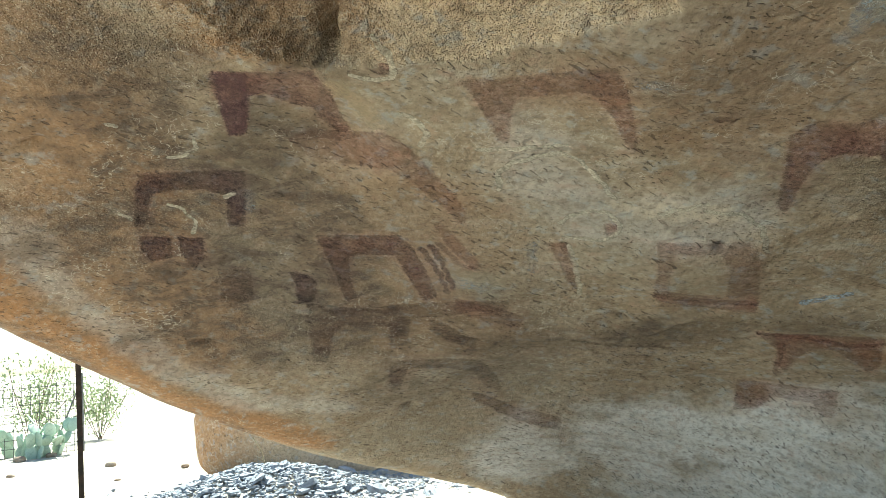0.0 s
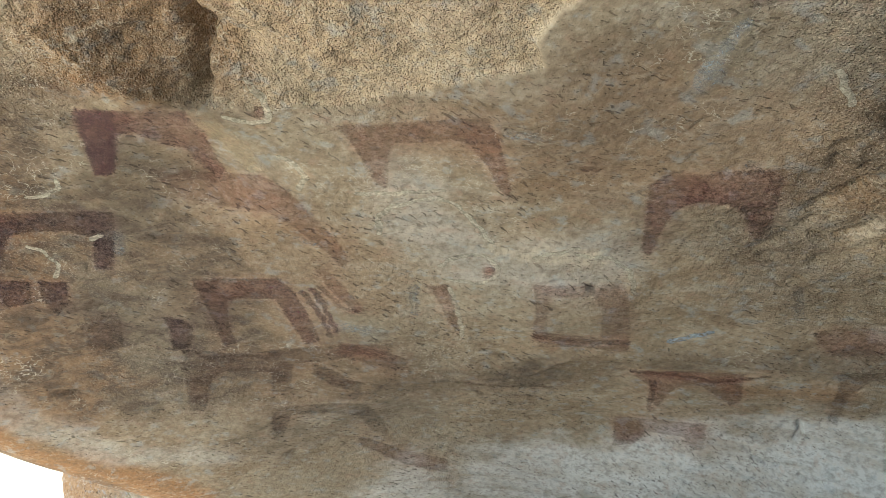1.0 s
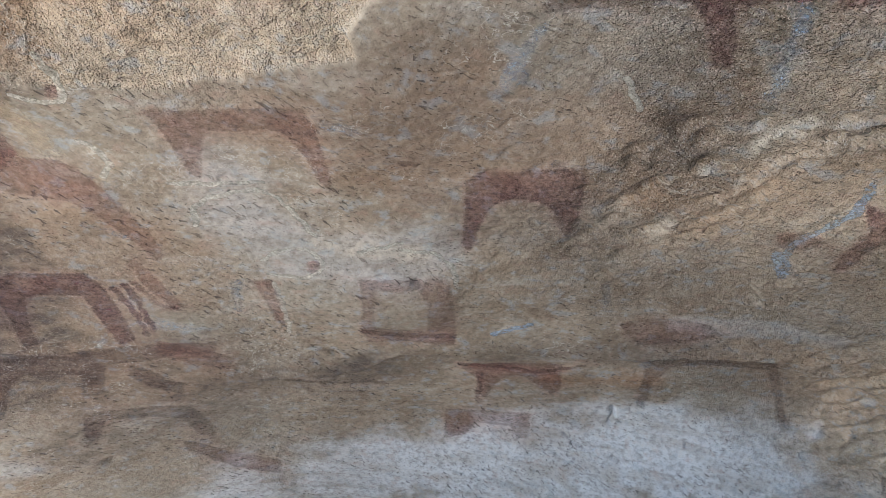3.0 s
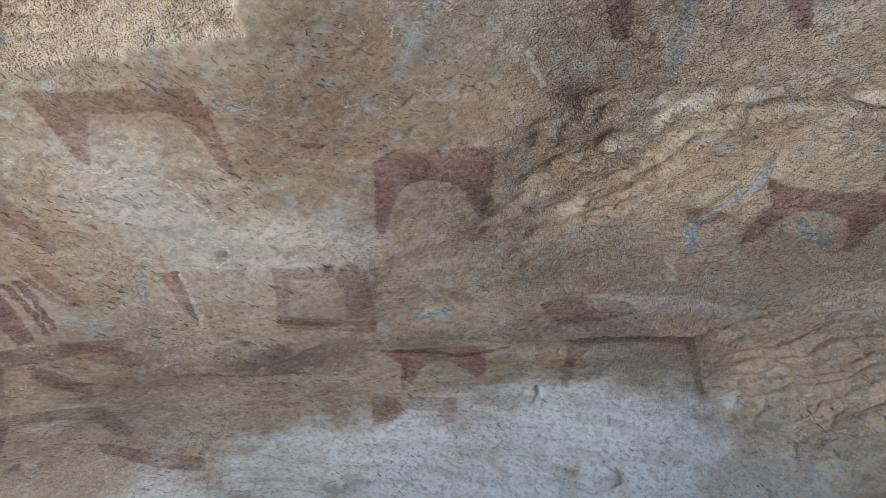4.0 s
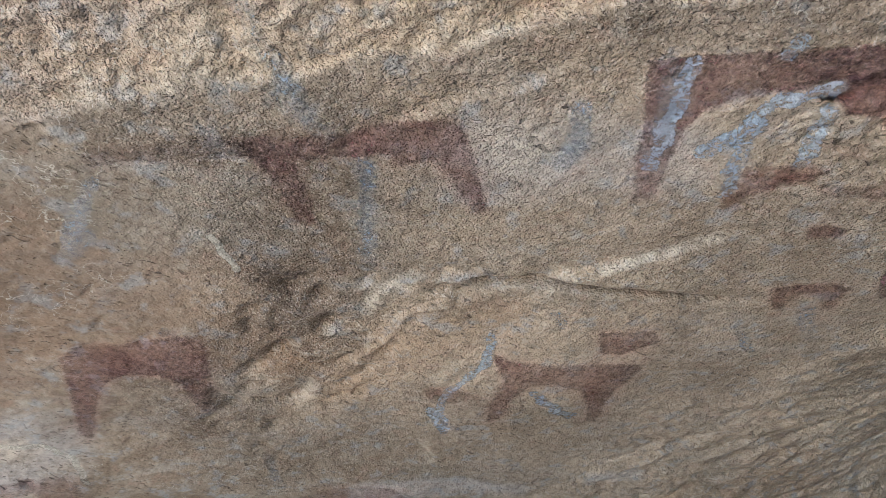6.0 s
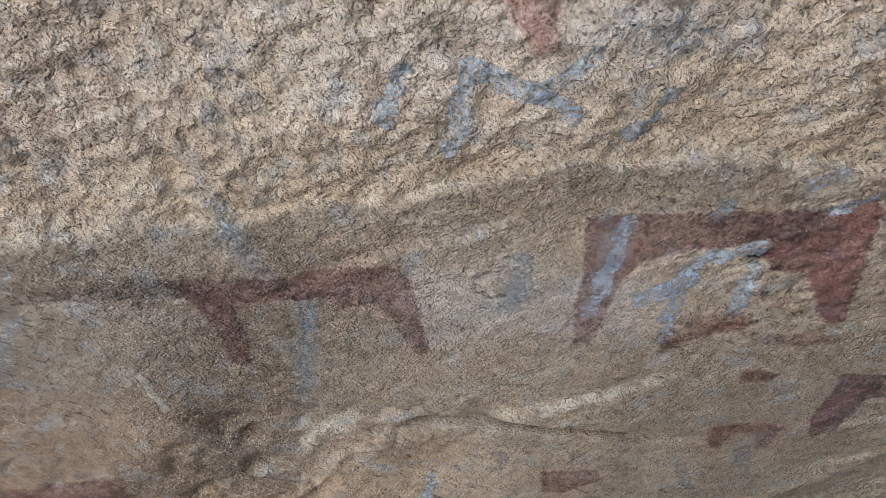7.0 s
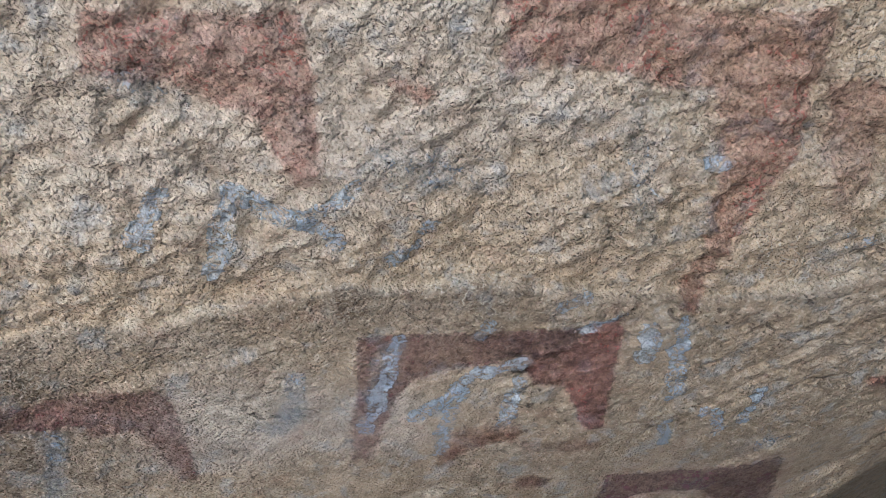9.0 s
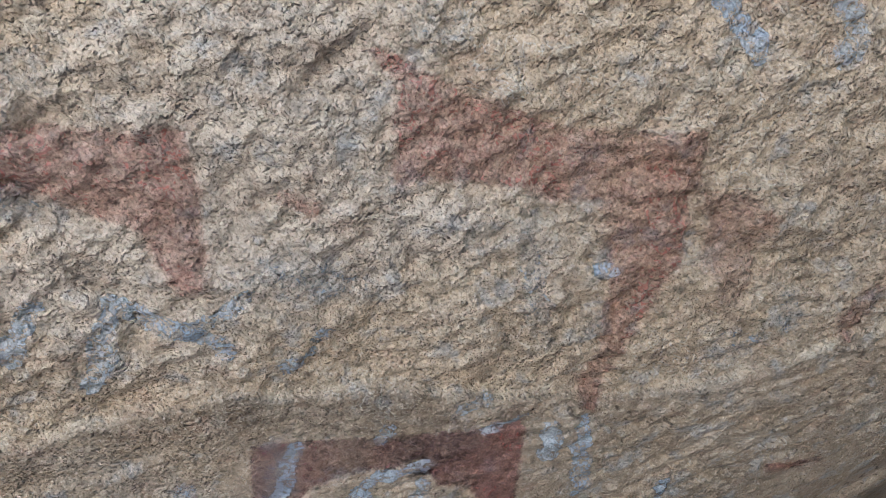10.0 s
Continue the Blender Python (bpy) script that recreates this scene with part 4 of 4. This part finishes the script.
stroke([(1.254, 1.079), (1.279, 1.087), (1.302, 1.098)], 0.008, CHALK)
stroke([(1.381, 0.987), (1.361, 1.065)], 0.013, CHALK)
stroke([(1.469, 0.876), (1.433, 0.980), (1.409, 1.073)], 0.011, CHALK)
stroke([(1.214, 1.140), (1.240, 1.144)], 0.01, CHALK)
stroke([(0.806, 0.962), (0.819, 1.051)], 0.012, CHALK_FAINT)
stroke([(0.663, 1.538), (0.688, 1.515)], 0.014, CHALK_FAINT)
stroke([(1.591, 1.210), (1.597, 1.177), (1.656, 1.163)], 0.014, CHALK_FAINT)
stroke([(1.489, 0.736), (1.477, 0.800)], 0.009, CHALK)
stroke([(1.590, 0.741), (1.572, 0.806), (1.539, 0.812)], 0.009, CHALK)
stroke([(1.634, 0.772), (1.633, 0.810), (1.630, 0.859)], 0.009, CHALK)
stroke([(1.057, 0.816), (1.061, 0.872)], 0.01, CHALK)
stroke([(0.422, 0.853), (0.464, 1.001)], 0.011, CHALK_FAINT)
stroke([(0.805, 0.956), (0.817, 1.061)], 0.011, CHALK_FAINT)
stroke([(0.375, 1.167), (0.407, 1.103)], 0.012, CHALK_FAINT)
stroke([(1.662, 0.656), (1.762, 0.690)], 0.012, CHALK_FAINT)
stroke([(0.949, 1.085), (0.936, 0.973)], 0.012, CHALK_FAINT)
stroke([(0.466, 1.007), (0.436, 0.881), (0.405, 0.752)], 0.01, CHALK_FAINT)
stroke([(0.372, 1.334), (0.377, 1.273), (0.387, 1.210), (0.395, 1.142), (0.430, 1.083)], 0.01, CHALK_FAINT)
stroke([(0.451, 1.478), (0.453, 1.435), (0.473, 1.384)], 0.02, CHALK_FAINT)
stroke([(1.490, 0.735), (1.475, 0.807)], 0.01, CHALK_FAINT)
stroke([(0.564, 1.309), (0.564, 1.273)], 0.012, CHALK_FAINT)
stroke([(0.788, 0.944), (0.817, 0.994)], 0.012, CHALK_FAINT)
stroke([(0.406, 0.785), (0.445, 0.931), (0.452, 1.010)], 0.01, CHALK_FAINT)
stroke([(-0.151, 0.931), (-0.073, 1.015), (-0.001, 1.077)], 0.01, CHALK_FAINT)
stroke([(0.391, 1.202), (0.397, 1.160), (0.420, 1.107)], 0.01, CHALK_FAINT)
stroke([(0.781, 0.937), (0.817, 0.990)], 0.016, CHALK_FAINT)
stroke([(1.298, 0.368), (1.338, 0.229)], 0.016, CHALK_FAINT)
stroke([(0.682, 0.150), (0.753, -0.005), (0.785, -0.038)], 0.01, CHALK)
stroke([(1.126, -0.159), (1.213, -0.213)], 0.01, CHALK_FAINT)
stroke([(1.170, 0.321), (1.214, 0.202)], 0.012, CHALK_FAINT)
stroke([(0.611, 0.441), (0.587, 0.345), (0.535, 0.281), (0.474, 0.222), (0.430, 0.121), (0.432, 0.001)], 0.008, CHALK)
stroke([(0.692, 0.112), (0.776, -0.057)], 0.009, CHALK)
stroke([(0.757, 0.499), (0.771, 0.434)], 0.009, CHALK_FAINT)
stroke([(-0.133, 0.947), (-0.062, 1.024), (0.009, 1.092)], 0.012, CHALK_FAINT)
stroke([(-0.573, -0.235), (-0.426, -0.211)], 0.01, CHALK)
stroke([(-0.089, 0.651), (-0.077, 0.623)], 0.008, CHALK_FAINT)
stroke([(0.411, 0.100), (0.453, -0.016)], 0.008, CHALK_FAINT)
stroke([(-0.104, -0.000), (-0.126, -0.153)], 0.01, CHALK_FAINT)
stroke([(-1.157, 0.725), (-1.105, 0.795), (-1.053, 0.815), (-0.989, 0.810), (-0.901, 0.795), (-0.866, 0.735), (-0.864, 0.625), (-0.870, 0.542)], 0.0056, WHITE)
stroke([(-1.097, 0.907), (-0.992, 0.862), (-0.868, 0.814)], 0.0048, WHITE)
stroke([(-1.081, 0.497), (-1.004, 0.522), (-0.920, 0.497), (-0.907, 0.427), (-0.956, 0.373), (-1.026, 0.372), (-1.106, 0.425)], 0.0048, WHITE)
stroke([(-0.777, 0.430), (-0.705, 0.428), (-0.631, 0.430)], 0.0048, WHITE)
stroke([(-1.117, 0.374), (-1.158, 0.269), (-1.211, 0.152), (-1.260, 0.064)], 0.0056, WHITE)
stroke([(-0.649, 0.397), (-0.565, 0.350), (-0.537, 0.257), (-0.567, 0.133)], 0.0048, WHITE)
stroke([(-1.027, 1.377), (-1.038, 1.330), (-1.065, 1.273), (-1.102, 1.248), (-1.143, 1.260), (-1.181, 1.308)], 0.0056, WHITE)
stroke([(-1.189, 1.118), (-1.172, 1.072), (-1.185, 1.022), (-1.233, 0.998)], 0.0056, WHITE)
stroke([(0.132, 0.901), (0.138, 0.858), (0.143, 0.800)], 0.0048, WHITE)
stroke([(-0.119, 0.933), (-0.072, 0.981)], 0.01, CHALK_FAINT)
stroke([(-1.425, 0.853), (-1.382, 0.765)], 0.01, CHALK_FAINT)
stroke([(-1.620, 0.342), (-1.524, 0.253)], 0.012, CHALK_FAINT)
stroke([(0.406, 0.126), (0.417, -0.019)], 0.01, CHALK)
stroke([(-0.556, 0.982), (-0.502, 0.943)], 0.016, CHALK_FAINT)
stroke([(-1.229, 0.429), (-1.327, 0.280)], 0.012, CHALK_FAINT)
stroke([(-1.617, 0.307), (-1.520, 0.215)], 0.018, CHALK_FAINT)
stroke([(-1.835, 1.098), (-1.910, 1.028)], 0.012, CHALK_FAINT)
stroke([(-1.873, 1.346), (-1.838, 1.321), (-1.787, 1.328), (-1.758, 1.350)], 0.004, WHITE)
stroke([(-2.072, 1.200), (-2.065, 1.155), (-2.088, 1.094), (-2.138, 1.054)], 0.004, WHITE)
stroke([(-2.218, 1.257), (-2.220, 1.217)], 0.0048, WHITE)
stroke([(-1.870, 1.532), (-1.862, 1.513)], 0.004, WHITE)
stroke([(-1.913, 1.120), (-1.878, 1.123)], 0.0048, WHITE)
stroke([(-1.551, 0.564), (-1.587, 0.445), (-1.655, 0.298)], 0.008, PLUM)
stroke([(-1.589, 0.569), (-1.628, 0.425), (-1.688, 0.289)], 0.008, PLUM)
stroke([(-1.521, 0.563), (-1.535, 0.416), (-1.500, 0.364)], 0.008, FAINT_RED)
stroke([(0.955, 1.508), (0.993, 1.485)], 0.004, RED_LINE)
stroke([(1.861, 0.837), (1.930, 0.836)], 0.004, RED_LINE)
stroke([(1.858, 0.833), (1.960, 0.834)], 0.006, BRICK)
stroke([(-0.462, 0.771), (-0.437, 0.756)], 0.008, RED)
stroke([(-0.739, -0.538), (-0.840, -0.780)], 0.01, RED)
stroke([(-0.784, -0.429), (-0.504, -0.597), (-0.317, -0.587)], 0.008, FAINT_RED)
stroke([(-1.489, -0.271), (-1.305, -0.403), (-1.141, -0.466)], 0.007, FAINT_RED)
stroke([(-1.324, -0.474), (-1.272, -0.514)], 0.008, RED)
stroke([(1.228, 0.402), (1.210, 0.477), (1.348, 0.453)], 0.008, FAINT_RED)
stroke([(1.224, 0.670), (1.268, 0.673)], 0.008, RED)
stroke([(1.069, 0.799), (1.125, 0.823), (1.181, 0.832)], 0.008, FAINT_RED)
# ---- ground and what lies outside ----
def part(name, me, parent, label=""):
    ob = new(name, me)
    ob.parent = parent
    return tagged(ob, label)


def ground_height(x, y):
    """Trodden sand that rises behind the boulder, with a low heap of rubble on it."""
    heap = 0.30 * np.exp(-((x + 1.61) / 0.85) ** 2 - ((y - 6.05) / 0.9) ** 2)
    return 0.35 * smooth(2.5, 6.0, y) - 0.0115 * np.clip(y - 1.3, 0, 14) + heap


gx = np.concatenate([np.linspace(-1500, -26, 26), np.arange(-25, -6, 1.0), np.arange(-6, 6, 0.14), np.arange(6, 25, 1.0), np.linspace(26, 1500, 26)])
gy = gx + 2.0
gxx, gyy = [g.ravel() for g in np.meshgrid(gx, gy, indexing="ij")]
gp = np.stack([gxx, gyy, ground_height(gxx, gyy)], axis=-1)
gp[:, 2] += np.where(np.hypot(gxx, gyy) < 14, 0.06 * fractal(gp * (1, 1, 0), 0.8, 4, seed=71), 0)
gi = np.arange(len(gxx)).reshape(len(gx), -1)
ground = new("ground", mesh_from("ground", gp, np.stack([gi[:-1, :-1], gi[1:, :-1], gi[1:, 1:], gi[:-1, 1:]], axis=-1).reshape(-1, 4), mat=GROUND))
tagged(ground, "pale sandy ground, glaring in full sun", "ground", kind="structure")


def ball(rows, cols):
    """A unit ball of quads and its faces."""
    th, ph = np.linspace(0.06, math.pi - 0.06, rows), np.arange(cols) / cols * 2 * math.pi
    t, p = [g.ravel() for g in np.meshgrid(th, ph, indexing="ij")]
    co = np.stack([np.sin(t) * np.cos(p), np.sin(t) * np.sin(p), np.cos(t)], axis=-1)
    i = np.arange(rows * cols).reshape(rows, cols)
    f = np.stack([i[:-1], i[1:], np.roll(i[1:], -1, axis=1), np.roll(i[:-1], -1, axis=1)], axis=-1).reshape(-1, 4)
    return co, f


# the far boulder: a blunt block, undercut at one end
co, f = ball(90, 160)
block = np.sign(co) * np.abs(co) ** 0.62
block = block * (1.30, 1.00, 0.62) + np.where(co[:, 2:3] < 0, 1, 0) * np.array((0.22, 0.0, 0.0)) * np.clip(-co[:, 2:3], 0, 1)
block = block + 0.06 * fractal(block, 1.4, 3, seed=81)[:, None] * co + 0.012 * fractal(block, 11.0, 4, 0.55, seed=85)[:, None] * co
zero = np.zeros(len(block))
marks = {"warm_tone": 0.9 * smooth(-0.1, -1.1, block[:, 0]) , "pale": 0.5 * smooth(-0.4, 0.6, block[:, 0]), "pale_lit": zero, "dark": zero, "rough": zero + 0.5, "fresh": zero + 0.9, "face": block}
far_boulder = new("far_boulder", mesh_from("far_boulder", block, f, marks, rock_material("tan_boulder_stone")))
far_boulder.matrix_world = pose(-1.38, 7.86, 0.723, 0, 0, 6.2)
tagged(far_boulder, "low rounded orange-tan boulder behind a heap of rubble", "boulder")

# rubble: flat chips of stone heaped in front of it
# dim blue-grey stands in for shade; the heap itself lies in the sun
RUBBLE = plain_material("grey_rubble", (0.17, 0.188, 0.22), (0.27, 0.295, 0.335), 9.0, 0.85, 0.006, per_object=0.5)
g = np.random.RandomState(14)
co, f = ball(4, 6)
verts, quads = [], []
for k in range(4200):
    x, y = g.normal(-1.5, 0.75), g.normal(5.85, 0.55)
    size = min(0.10, 0.011 * math.exp(abs(g.normal(0, 0.6))))
    chip = (np.sign(co) * np.abs(co) ** 0.7 + g.normal(0, 0.16, co.shape)) * (size, size * g.uniform(0.5, 1.0), size * g.uniform(0.2, 0.5))
    m = np.array(Euler((g.normal(0, 0.2), g.normal(0, 0.2), g.uniform(0, 6.3))).to_matrix())
    z = float(ground_height(np.array(x), np.array(y)))
    quads.append(f + len(verts) * len(co))
    verts.append(chip @ m.T + (x, y, z + size * 0.15 + g.uniform(0, 0.02)))
rubble_mesh = mesh_from("rubble", np.concatenate(verts), np.concatenate(quads), mat=RUBBLE)
rubble_mesh.polygons.foreach_set("use_smooth", np.zeros(len(rubble_mesh.polygons), dtype=bool))
tagged(new("rubble", rubble_mesh), "heap of small blue-grey stone chips", "rubble", kind="stuff")

# loose stones on the sand
STONE = plain_material("brown_stone", (0.20, 0.15, 0.11), (0.34, 0.28, 0.22), 8.0, 0.9, 0.008)
co, f = ball(7, 10)
for k, (x, y, size) in enumerate(((-4.49, 9.44, 0.07), (-3.27, 8.79, 0.05), (-5.58, 9.1, 0.06), (-6.55, 10.86, 0.10), (-6.26, 11.18, 0.08), (-3.74, 8.07, 0.04), (-7.16, 11.04, 0.12))):
    pebble = (np.sign(co) * np.abs(co) ** 0.8 + 0.15 * fractal(co + 5 * k, 1.2, 2, seed=90)[:, None]) * (size, size * 0.8, size * 0.55)
    ob = new("stone", mesh_from("stone", pebble, f, mat=STONE))
    ob.matrix_world = pose(x, y, float(ground_height(np.array(x), np.array(y))) + size * 0.3, 0, 0, 50 * k)
    tagged(ob, "small brown stone lying on pale sand", "stone", group="loose stones")


def tube(points, radius, sides=8):
    """A round bar along a chain of points, closed at its ends."""
    pts = [Vector(p) for p in points]
    bm = bmesh.new()
    rings = []
    for k, p in enumerate(pts):
        way = (pts[min(k + 1, len(pts) - 1)] - pts[max(k - 1, 0)]).normalized()
        side = way.orthogonal().normalized()
        up = way.cross(side)
        rings.append([bm.verts.new(p + radius * (math.cos(a) * side + math.sin(a) * up)) for a in [2 * math.pi * i / sides for i in range(sides)]])
    for r, q in zip(rings[:-1], rings[1:]):
        for i in range(sides):
            bm.faces.new((r[i], r[(i + 1) % sides], q[(i + 1) % sides], q[i]))
    bm.faces.new(rings[0][::-1])
    bm.faces.new(rings[-1])
    return bm


def finish(name, bm, mat):
    me = bpy.data.meshes.new(name)
    bm.to_mesh(me)
    bm.free()
    me.materials.append(mat)
    return me


# steel angle post
IRON = plain_material("dark_rusted_iron", (0.020, 0.017, 0.015), (0.045, 0.030, 0.022), 20.0, 0.7, 0.002, 0.4)
WIRE = plain_material("galvanised_wire", (0.09, 0.092, 0.092), (0.14, 0.145, 0.145), 30.0, 0.5, 0.001, 0.7)
bm = bmesh.new()
section = [(-0.017, -0.017), (0.017, -0.017), (0.017, -0.012), (-0.012, -0.012), (-0.012, 0.017), (-0.017, 0.017)]
low, top = [bm.verts.new((x, y, -0.3)) for x, y in section], [bm.verts.new((x, y, 2.0)) for x, y in section]
for i in range(6):
    bm.faces.new((low[i], low[(i + 1) % 6], top[(i + 1) % 6], top[i]))
bm.faces.new(top)
bm.faces.new(low[::-1])
post = new("fence_post", finish("fence_post", bm, IRON))
post.matrix_world = pose(-2.42, 4.86, 0.202, 0.3, -0.2, 27)
tagged(post, "dark rusted steel angle post standing alone in sand", "post")

# wire mesh fence farther off
fence = new("wire_fence")
fence.matrix_world = pose(-6.03, 11.68, 0.213, 0, 0, 26)
for k in range(4):
    part("post", finish("post", tube([(-1.3 * k, 0, -0.2), (-1.3 * k, 0, 1.25)], 0.022), WIRE), fence)
part("brace", finish("brace", tube([(0.0, 0, 1.15), (-0.45, 0.02, 0.0)], 0.012), WIRE), fence)
upright = finish("upright_wire", tube([(0, 0, 0.02), (0, 0, 1.15)], 0.005, 5), WIRE)
for k in range(33):
    ob = part("upright_wire", upright, fence)
    ob.location = (-0.12 * k, 0.0, 0.0)
level = finish("level_wire", tube([(-3.9, 0.006, 0), (0, 0.006, 0)], 0.005, 5), WIRE)
for k in range(9):
    ob = part("level_wire", level, fence)
    ob.location = (0.0, 0.0, 0.05 + 0.13 * k)
tagged(fence, "wire mesh fence in front of bushes", "fence")

# prickly pear: flat pads that grow from one another
PAD = plain_material("pale_green_pad", (0.30, 0.40, 0.31), (0.42, 0.52, 0.44), 6.0, 0.6, 0.002, per_object=0.3)
co, f = ball(9, 14)
pad_mesh = mesh_from("pad", co * (0.085, 0.016, 0.115) * (1 + 0.18 * co[:, 2:3]) + (0, 0, 0.105), f, mat=PAD)
g = np.random.RandomState(5)


def cactus(x, y, count, spread_m):
    root = new("cactus")
    root.matrix_world = pose(x, y, float(ground_height(np.array(x), np.array(y))), 0, 0, g.uniform(0, 360))
    made = []
    for k in range(count):
        ob = part("pad", pad_mesh, root)
        if k < count // 3:
            m = pose(g.normal(0, spread_m), g.normal(0, spread_m * 0.6), -0.03, g.uniform(-25, 25), g.uniform(-20, 20), g.uniform(0, 180))
        else:
            below = made[g.randint(len(made))]
            m = below @ pose(g.uniform(-0.06, 0.06), 0, 0.20, g.uniform(-30, 30), g.uniform(-40, 40), g.uniform(-60, 60))
        ob.matrix_basis = m
        made.append(m)
    return tagged(root, "pale green cactus with many flat pads, on sand", "cactus", group="cacti by the fence")


for x, y, count, wide in ((-7.16, 11.04, 48, 0.34), (-6.61, 11.26, 34, 0.26), (-8.04, 10.71, 40, 0.34)):
    cactus(x, y, count, wide)

# bushes behind the fence
LEAF = plain_material("dusty_green_leaf", (0.22, 0.29, 0.14), (0.36, 0.42, 0.25), 5.0, 0.7, 0.002, per_object=0.6)
BARK = plain_material("grey_brown_bark", (0.12, 0.09, 0.07), (0.20, 0.16, 0.12), 20.0, 0.9, 0.004)


def bush(x, y, wide, high, leaves):
    root = new("bush")
    root.matrix_world = pose(x, y, float(ground_height(np.array(x), np.array(y))))
    ends = []
    for k in range(9):
        a, r = g.uniform(0, 6.3), g.uniform(0.3, 0.9) * wide / 2
        tip = np.array((r * math.cos(a), r * math.sin(a), high * g.uniform(0.5, 0.95)))
        mid = tip * (0.45, 0.45, 0.5) + g.normal(0, 0.05, 3)
        part("limb", finish("limb", tube([(0, 0, -0.05), tuple(mid), tuple(tip)], 0.007, 6), BARK), root)
        ends += [tip, mid, (tip + mid) / 2]
    vs, fs = [], []
    for k in range(leaves):
        c = ends[g.randint(len(ends))] + g.normal(0, 0.16, 3) * (wide / 1.6, wide / 1.6, 0.8)
        m = np.array(Euler(g.uniform(0, 6.3, 3)).to_matrix()) * g.uniform(0.018, 0.042)
        fs.append(np.arange(4) + 4 * k)
        vs.append(np.array(((-1, 0, 0), (0, -0.42, 0.15), (1, 0, 0), (0, 0.42, 0.15))) @ m.T + c)
    part("crown", mesh_from("crown", np.concatenate(vs), np.array(fs), mat=LEAF), root, "loose crown of small dusty green leaves")
    return tagged(root, "sparse dusty green bush behind a wire fence", "bush", group="bushes behind the fence")


for x, y, wide, high, leaves in ((-7.74, 13.12, 1.9, 1.5, 2200), (-6.76, 13.66, 1.3, 1.25, 1800), (-9.62, 12.65, 2.0, 1.6, 2200)):
    bush(x, y, wide, high, leaves)

# a dry stalk on the heap
STRAW = plain_material("dry_straw", (0.30, 0.24, 0.14), (0.42, 0.35, 0.22), 15.0, 0.9, 0.001)
z = float(ground_height(np.array(-1.61), np.array(6.15)))
tagged(new("dry_stalk", finish("dry_stalk", tube([(-1.56, 6.15, z - 0.02), (-1.59, 6.15, z + 0.13), (-1.6600000000000001, 6.15, z + 0.25)], 0.004, 5), STRAW)), "thin dry stalk growing from the rubble", "stalk")
